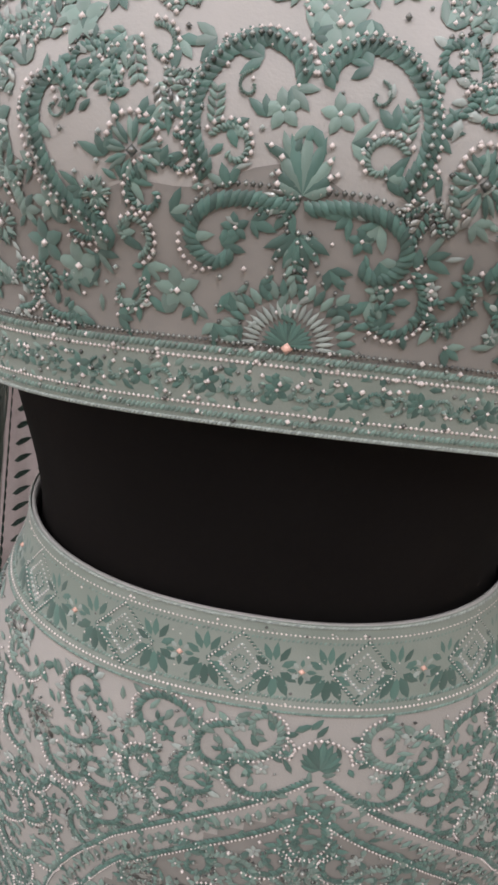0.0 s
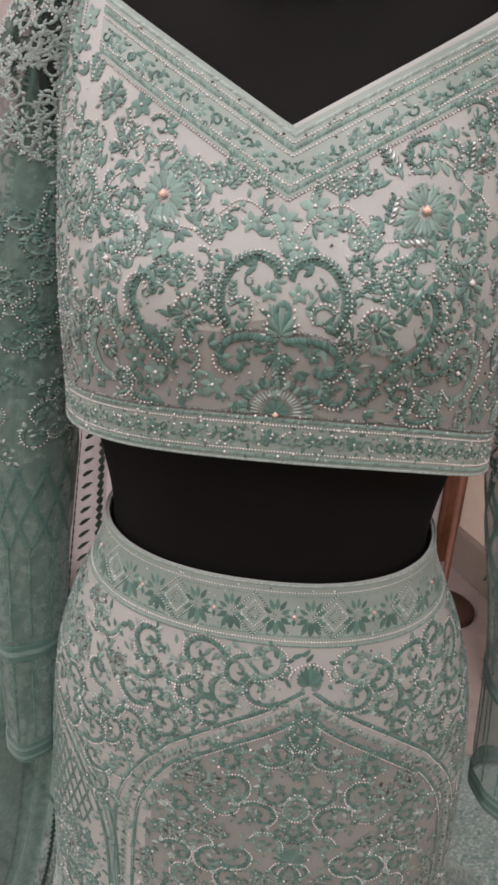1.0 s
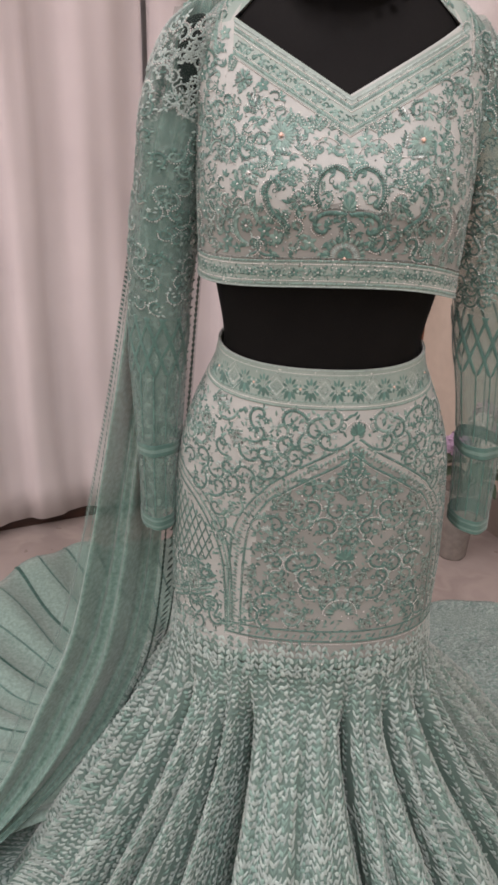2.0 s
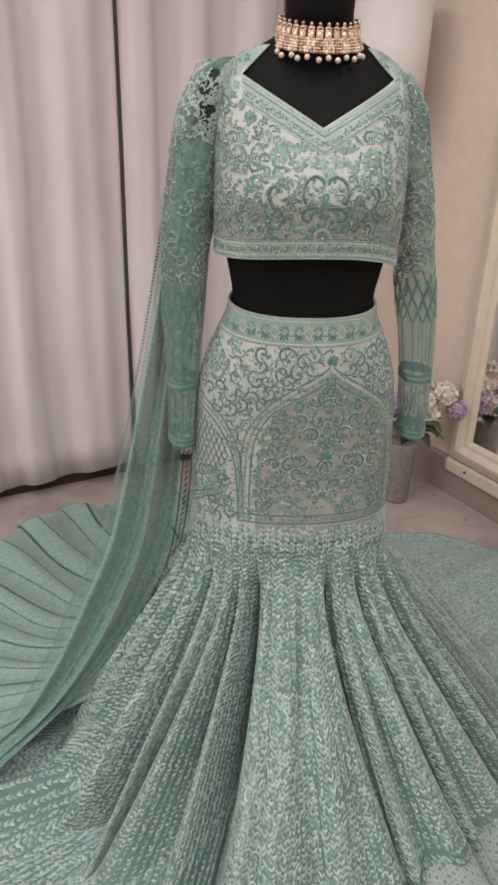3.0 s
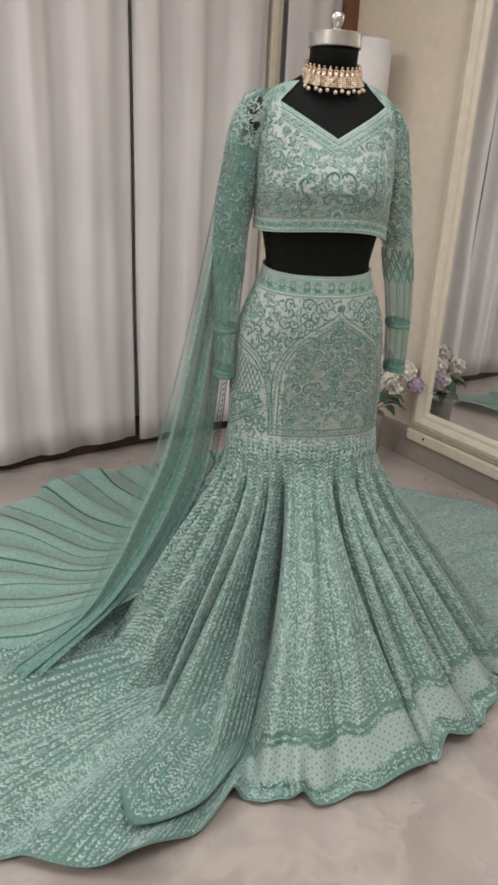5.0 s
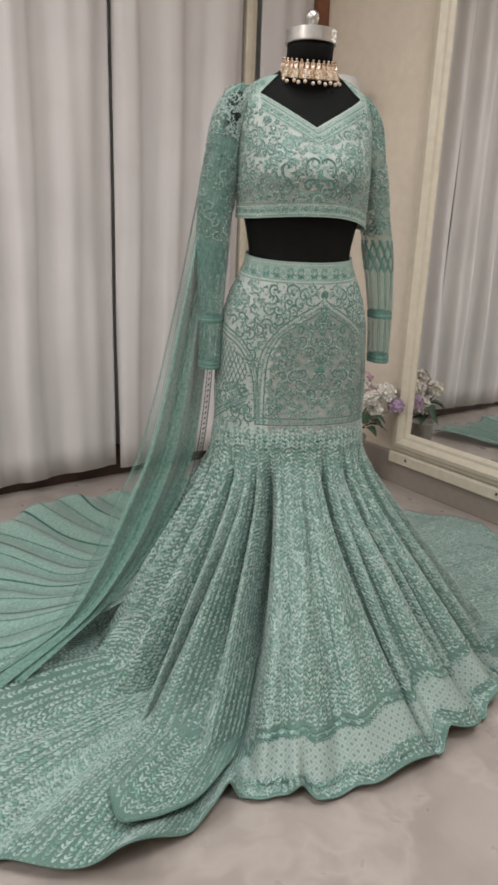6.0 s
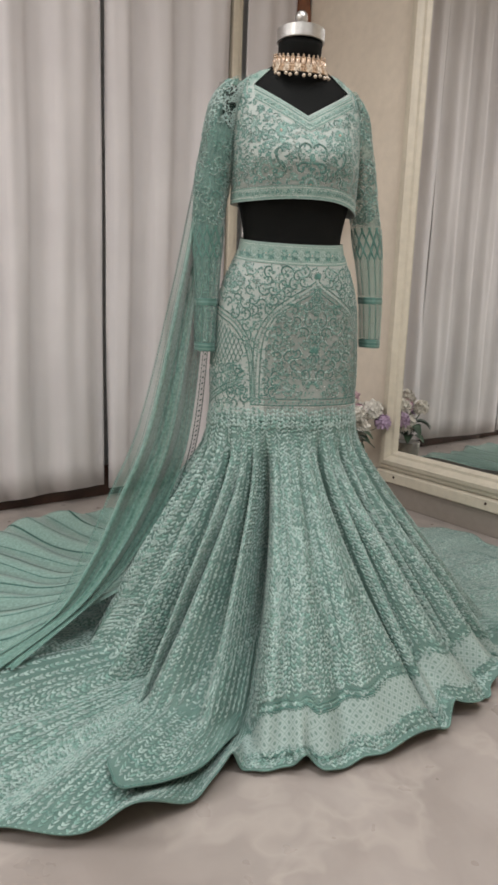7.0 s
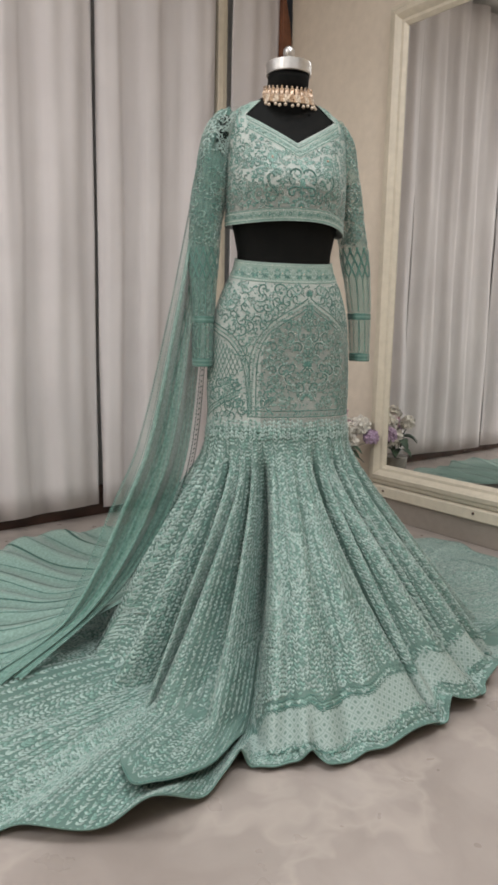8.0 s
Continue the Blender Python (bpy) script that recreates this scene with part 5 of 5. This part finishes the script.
# ---- sleeves ----
def sleeve(line, side):
    """line: rows of height, x, y, half width, half depth."""
    def at(u, z):
        x, y, a, b = curve_through(line, z)
        crease = 1 + 0.05 * math.sin(3 * u + 17 * z) + 0.035 * math.sin(40 * z + 2 * u) * max(0, min(1, (z - 1.0) * 6)) + 0.02 * math.sin(7 * u + 9 * z)
        return (x + a * math.sin(u) * crease * 1.0, y - b * math.cos(u) * crease, z)
    zs = np.linspace(line[0][0], line[-1][0], 91)
    sh = Sheet(np.linspace(-math.pi, math.pi, 49), zs, at)
    body_ = part("sleeve", sh.bmesh(uv_scale=(0.04, 1)), shoulder_net if side < 0 else sleeve_net, blouse, "sheer mint net sleeve with embroidery")
    st = Stitching(sh, 0.035, 1.0)
    z0 = line[0][0]
    rnd = random.Random(5 + side)
    for zc, w in ((z0 + 0.012, 0.016), (z0 + 0.125, 0.013)):
        for off in np.linspace(-w / 2, w / 2, 6):
            st.rope([(u, zc + off) for u in np.linspace(-3.14, 3.14, 40)], 0.0042, (T, M_)[int(round(off * 1000)) % 2], 0.9, 0.0035)
    for k in range(12):
        u = -math.pi + 2 * math.pi * k / 12
        st.rope([(u, z) for z in np.linspace(z0 + 0.025, z0 + 0.115, 10)], 0.0036, T, 0.3, 0.003)
        st.rope([(u, z) for z in np.linspace(z0 + 0.14, z0 + 0.235, 10)], 0.0036, T, 0.3, 0.003)
        for d in (-1, 1):
            st.rope([(u + d * f * 2 * math.pi / 12 * 1.5, z0 + 0.235 + 0.075 * f) for f in np.linspace(0, 1, 12)], 0.0034, T, 0.3, 0.003)
    for u, z in [(a / 0.035, b) for a, b in scatter(rnd, lambda a, b: True, 170, 0.0108, (-0.108, 0.108, z0 + 0.325, line[-1][0] - 0.01))]:
        sc = random.Random(rnd.randint(0, 999))
        # the scroll is drawn in metres on a narrowed sheet
        tmp = Stitching(sh)
        scroll(tmp, 0, 0, 0.0105, sc.uniform(0, 6), sc.choice((-1, 1)), sc)
        for x, y, a, ln, wd, mt, ht in tmp.leaves:
            st.leaf(u + x / 0.035, z + y, a, ln, wd, P if side < 0 and z > 1.345 and mt in (T, M_) and sc.random() < 0.85 else mt, ht)
        for x, y, r, mt, up in tmp.drops:
            st.bead(u + x / 0.035, z + y, r, mt)
    if side < 0:
        for _ in range(46):
            u, z = rnd.uniform(-0.4, 2.3), rnd.uniform(1.338, 1.445)
            tmp = Stitching(sh)
            scroll(tmp, 0, 0, 0.009, rnd.uniform(0, 6), rnd.choice((-1, 1)), rnd)
            for x, y, a, ln, wd, mt, ht in tmp.leaves:
                st.leaf(u + x / 0.035, z + y, a, ln, wd * 0.9, P, ht)
    st.make("sleeve_embroidery", body_, "teal cords, scrolls and beads")
    return sh


SLEEVE_A = [(0.795, -0.226, -0.03, 0.026, 0.034), (0.95, -0.226, -0.02, 0.031, 0.042), (1.1, -0.222, -0.012, 0.040, 0.050), (1.25, -0.210, -0.008, 0.045, 0.060), (1.36, -0.193, -0.006, 0.043, 0.064), (1.43, -0.172, -0.006, 0.036, 0.058), (1.458, -0.152, -0.008, 0.020, 0.040)]
SLEEVE_B = [(0.812, 0.226, -0.03, 0.026, 0.034), (0.95, 0.221, -0.02, 0.030, 0.042), (1.1, 0.204, -0.012, 0.036, 0.050), (1.25, 0.180, -0.008, 0.035, 0.058), (1.34, 0.163, -0.006, 0.032, 0.062), (1.40, 0.150, -0.006, 0.028, 0.056), (1.446, 0.132, -0.008, 0.016, 0.040)]
sleeve(SLEEVE_A, -1)
sleeve(SLEEVE_B, 1)

# ---- veil ----
VEIL_OUT = [(0, -0.20, 0.0, 1.452), (0.2, -0.256, 0.0, 1.24), (0.4, -0.318, 0.0, 0.94), (0.6, -0.405, 0.0, 0.58), (0.72, -0.48, 0.0, 0.40), (0.82, -0.56, -0.02, 0.22), (0.9, -0.65, -0.06, 0.09), (1, -0.82, -0.17, 0.035)]
VEIL_IN = [(0, -0.125, 0.05, 1.468), (0.2, -0.165, 0.06, 1.24), (0.4, -0.195, 0.06, 0.94), (0.6, -0.225, 0.055, 0.58), (0.72, -0.265, 0.05, 0.42), (0.82, -0.34, 0.03, 0.29), (0.9, -0.46, -0.02, 0.16), (1, -0.68, -0.22, 0.05)]


def veil_point(u, v):
    a, b = curve_through(VEIL_OUT, v), curve_through(VEIL_IN, v)
    p = a * (1 - u) + b * u
    amp = 0.35 + 0.65 * min(1, v * 2.5)
    w = amp * (0.014 * math.sin(u * 19 + 1.5 * v) + 0.009 * math.sin(u * 37 + 4 * v))
    return (p[0] + 0.25 * w, p[1] - 0.035 * math.sin(math.pi * u) + w, p[2])


veil_sheet = Sheet(np.linspace(0, 1, 71), np.linspace(0, 1, 91), veil_point)
veil = thing("veil", "sheer mint net veil falling from the shoulder to the floor", "veil")
net_part = part("net", veil_sheet.bmesh(), veil_net, veil)
VL = 1.75


def veil_cord(build, name, label=""):
    st = Stitching(veil_sheet, 0.2, VL)
    build(st)
    return st.make(name, net_part, label)


veil_cord(lambda st: [st.leaf(0.002, v, 0.5, 0.011, 0.0038, T, 0.002) for v in np.arange(0.01, 0.99, 0.0042)], "twisted_edge", "twisted teal cord edge")
veil_cord(lambda st: [st.leaf(0.40 + 0.02 * math.sin(v * 150), v, 1.57 - 0.95 * math.cos(v * 150), 0.013, 0.009, D, 0.003) for v in np.arange(0.12, 0.97, 0.0042)], "wavy_cord", "wavy teal cord")
for u in (0.915, 0.985):
    veil_cord(lambda st: [st.leaf(u, v, 1.5, 0.012, 0.0032, D, 0.0015) for v in np.arange(0.14, 0.97, 0.0058)], "ladder_edge", "dark green cord")
veil_cord(lambda st: [st.leaf(0.94, v, 0.1, 0.006, 0.006, D, 0.0015) for v in np.arange(0.14, 0.97, 0.0085)], "dotted_row", "row of dark green dots")
for u in (0.13, 0.34, 0.47, 0.64, 0.72):
    veil_cord(lambda st: [st.leaf(u, v, 1.5, 0.011, 0.002, M_, 0.0012) for v in np.arange(0.05, 0.97, 0.006)], "fine_cord")


# ---- net train ----
def train_point(u, v):
    deg = -176 + 92 * u
    edge = 1.24 + 0.03 * math.sin(u * 23) + 0.015 * math.sin(u * 61 + 1)
    r = 0.42 + v * (edge - 0.42)
    th = math.radians(deg)
    fold = 0.5 + 0.5 * math.sin(u * 66 + 1.2 * v)
    z = 0.020 + 0.020 * fold * (0.5 + 0.5 * v) + 0.010 * math.sin(9 * v + 13 * u) + 0.13 * max(0, 1 - v * 2.4) ** 1.5
    if v > 0.97:
        z -= 0.012 * (v - 0.97) / 0.03
    return (CX + math.sin(th) * r, -math.cos(th) * r, max(0.012, z))


train_sheet = Sheet(np.linspace(0, 1, 260), np.linspace(0, 1, 46), train_point, flip=True)
train = thing("net_train", "sheer striped mint net train spread over the floor", "train")
net_floor = part("net", train_sheet.bmesh(), train_net, train)
for k in range(22):
    u = (k + 0.35) / 22
    st = Stitching(train_sheet, 1.6, 0.82)
    for v in np.arange(0.1, 1.0, 0.008):
        st.leaf(u + 0.005 * math.sin(v * 9 + 2.3 * k) + 0.0016 * math.sin(v * 70 + k), v, 1.5 + 0.5 * math.sin(v * 70 + k), 0.012, 0.006 if k % 3 else 0.010, D if k % 3 == 0 else T, 0.003)
    st.make("rib", net_floor)
st = Stitching(train_sheet, 1.6, 0.82)
for u in np.arange(0.003, 0.997, 0.0028):
    st.leaf(u, 0.985, 0.6, 0.010, 0.005, M_, 0.002)
st.make("edge_cord", net_floor)

# ---- necklace ----
gold = plain("antique_gold", (0.40, 0.285, 0.19, 1), 0.42, 0.85, grain=0.12, scale=300)
crystal = shiny("clear_crystal", (0.44, 0.34, 0.26, 1), 0.12, 0.35, vary=0.35)
cream_pearl = shiny("cream_pearls", (0.52, 0.43, 0.33, 1), 0.22, vary=0.3)


def ball(bm, p, r, seg=8):
    bmesh.ops.create_uvsphere(bm, u_segments=seg, v_segments=max(4, seg // 2 + 1), radius=r, matrix=Matrix.Translation(p))


def necklace():
    ob = thing("choker_necklace", "gold choker with crystal plaques and cream pearl drops", "necklace")
    rnd = random.Random(2)

    def spot(deg, dz, out=0.0):
        t = math.radians(deg)
        z = 1.500 - 0.014 * math.cos(t) + dz
        grow = 0.0015 + out + max(0.0, -dz) * 0.35
        return Vector((CX + (0.0605 + grow) * math.sin(t), -0.031 - (0.060 + grow) * math.cos(t), z)), deg
    for k in range(28):
        deg = -162 + 12 * k
        p, a = spot(deg, 0.0)
        m = pose(p.x, p.y, p.z, 0, 0, a)
        bm = bmesh.new()
        box(bm, m, 0.0112, 0.004, 0.0185, 0.0018)
        plaque = part("plaque", bm, gold, ob)
        bm = bmesh.new()
        bmesh.ops.create_icosphere(bm, subdivisions=2, radius=1.0, matrix=m @ Matrix.Translation((0, -0.002, 0)) @ Matrix.Diagonal((0.0050, 0.0030, 0.0068, 1)))
        part("crystal", bm, crystal, plaque, "clear cut crystal", smooth=False)
        bm = bmesh.new()
        for dx, dz, r in ((0, 0.0110, 0.0034), (-0.0034, 0.0105, 0.0026), (0.0034, 0.0105, 0.0026), (0, 0.0160, 0.0030)):
            q = m @ Vector((dx, 0, dz))
            ball(bm, q, r, 6)
        part("finial", bm, gold if k % 2 else crystal, plaque)
        bm = bmesh.new()
        for row in range(-1, 4):
            for j in range(4):
                q, _ = spot(deg + (j - 1.5) * 3.2 + rnd.uniform(-1, 1), -0.0085 - 0.0040 * row, 0.0005)
                ball(bm, q, rnd.uniform(0.0022, 0.0033), 6)
        tagged(part("bead_cluster", bm, gold if k % 2 else cream_pearl, plaque), kind="stuff")
        q, _ = spot(deg + rnd.uniform(-2, 2), -0.0255 - 0.003 * (k % 2) - 0.003 * max(0, math.cos(math.radians(deg))), 0.001)
        bm = bmesh.new()
        ball(bm, q, 0.0044, 10)
        part("pearl_drop", bm, cream_pearl, plaque, "round cream pearl")
    return ob


necklace()


# ---- lamp behind the form ----
def floor_lamp():
    ob = thing("floor_lamp", "floor lamp with a plain white drum shade", "lamp", at=(0.465, 1.50, 0))
    bm = bmesh.new()
    lathe(bm, [(0.143, 1.405), (0.146, 1.405), (0.1455, 1.78), (0.1425, 1.78), (0.1425, 1.407)], segments=56)
    part("shade", bm, plain("white_lampshade_cloth", (0.72, 0.70, 0.68, 1), 0.8, grain=0.02, scale=200, bump=0.05), ob, "white cloth drum shade")
    bm = bmesh.new()
    lathe(bm, [(0.0, 1.52), (0.011, 1.52), (0.011, 0.02), (0.02, 0.018)], segments=16)
    part("pole", bm, brown_wood, ob, "brown wooden pole")
    bm = bmesh.new()
    lathe(bm, [(0.0, 0.02), (0.10, 0.02), (0.112, 0.014), (0.114, 0.0005), (0.0, 0.0005)], segments=32)
    part("base", bm, dark_wood, ob)
    return ob


floor_lamp()


# ---- flowers in a pot ----
def petal_stuff(name, colour, vary=0.12):
    m = Mat(name, colour, 0.7, sheen=0.2)
    info = m.nt.nodes.new("ShaderNodeNewGeometry").outputs["Random Per Island"]
    a = tuple(c * (1 - 2 * vary) for c in colour[:3]) + (1,)
    m.set("Base Color", m.mix(info, a, colour))
    return m.mat


petal_white = petal_stuff("white_petals", (0.74, 0.70, 0.62, 1))
petal_lilac = petal_stuff("lilac_petals", (0.50, 0.36, 0.50, 1))
petal_pink = petal_stuff("pink_petals", (0.62, 0.42, 0.46, 1))
leaf_green = petal_stuff("dark_green_leaves", (0.035, 0.085, 0.035, 1), 0.25)


def bloom(bm, c, r, rnd, count=38):
    for k in range(count):
        f = (k + 0.5) / count
        z = 1 - 2 * f * 0.82
        a = k * 2.39996
        n = Vector((math.sqrt(max(0, 1 - z * z)) * math.cos(a), math.sqrt(max(0, 1 - z * z)) * math.sin(a), z))
        side = n.orthogonal().normalized()
        up = n.cross(side)
        base = c + n * r * rnd.uniform(0.60, 0.85)
        turn = rnd.uniform(0, 6.28)
        for j in range(4):
            t = turn + j * math.pi / 2
            d = side * math.cos(t) + up * math.sin(t)
            e = n.cross(d)
            s = r * rnd.uniform(0.40, 0.54)
            v = [bm.verts.new(p) for p in (base, base + d * s * 0.6 + e * s * 0.45 + n * s * 0.2, base + d * s + n * s * rnd.uniform(0.05, 0.5), base + d * s * 0.6 - e * s * 0.45 + n * s * 0.2)]
            bm.faces.new(v)


def flower_pot():
    ob = thing("flower_pot", "smoky grey pot of white, lilac and pink cloth flowers", "flowers", at=(0.592, 1.150, 0))
    bm = bmesh.new()
    lathe(bm, [(0.0, 0.0005), (0.045, 0.0005), (0.05, 0.01), (0.058, 0.22), (0.063, 0.256), (0.060, 0.26), (0.054, 0.25), (0.0, 0.24)], segments=32)
    part("pot", bm, plain("smoky_grey_glaze", (0.24, 0.225, 0.20, 1), 0.22, grain=0.12), ob, "smoky grey glazed pot")
    rnd = random.Random(12)
    heads = [((0.150, 0.012, 0.447), 0.052, petal_white, "white"), ((0.082, 0.0, 0.365), 0.055, petal_white, "white"), ((0.192, -0.012, 0.395), 0.040, petal_lilac, "lilac"), ((0.072, 0.012, 0.440), 0.043, petal_pink, "pink"),
             ((0.06, 0.075, 0.50), 0.042, petal_pink, "pink"), ((0.11, 0.075, 0.43), 0.05, petal_white, "white"), ((0.03, 0.02, 0.475), 0.046, petal_white, "white"), ((-0.03, 0.02, 0.41), 0.045, petal_lilac, "lilac"), ((0.05, -0.065, 0.44), 0.04, petal_white, "white")]
    for c, r, mat, word in heads:
        bm = bmesh.new()
        bloom(bm, Vector(c), r, rnd)
        head = part("flower_head", bm, mat, ob, f"{word} cloth flower head", smooth=False)
        bm = bmesh.new()
        a, b = Vector((0, 0, 0.24)), Vector(c) - Vector((0, 0, r * 0.6))
        rows = []
        for k in range(7):
            p = a.lerp(b, k / 6) + Vector((0, 0, 0.03 * math.sin(math.pi * k / 6)))
            rows.append([(p.x + 0.003 * math.cos(j * 1.047), p.y + 0.003 * math.sin(j * 1.047), p.z) for j in range(6)])
        grid_mesh(bm, rows, closed=True)
        part("stem", bm, leaf_green, head)
    for k in range(14):
        bm = bmesh.new()
        a = rnd.uniform(0, 6.28)
        d, e = Vector((math.cos(a), math.sin(a), 0)), Vector((-math.sin(a), math.cos(a), 0))
        base = Vector((0.03, 0, rnd.uniform(0.25, 0.33))) + d * 0.03
        ln, wd = rnd.uniform(0.07, 0.10), rnd.uniform(0.022, 0.032)
        rows = []
        for j in range(6):
            f = j / 5
            w = wd * math.sin(math.pi * min(1, f * 0.9 + 0.08)) + 0.001
            p = base + d * ln * f + Vector((0, 0, 0.07 * f - 0.09 * f * f + 0.04))
            rows.append([p - e * w, p - Vector((0, 0, 0.005)), p + e * w])
        grid_mesh(bm, rows)
        part("leaf", bm, leaf_green, ob)
    return ob


flower_pot()
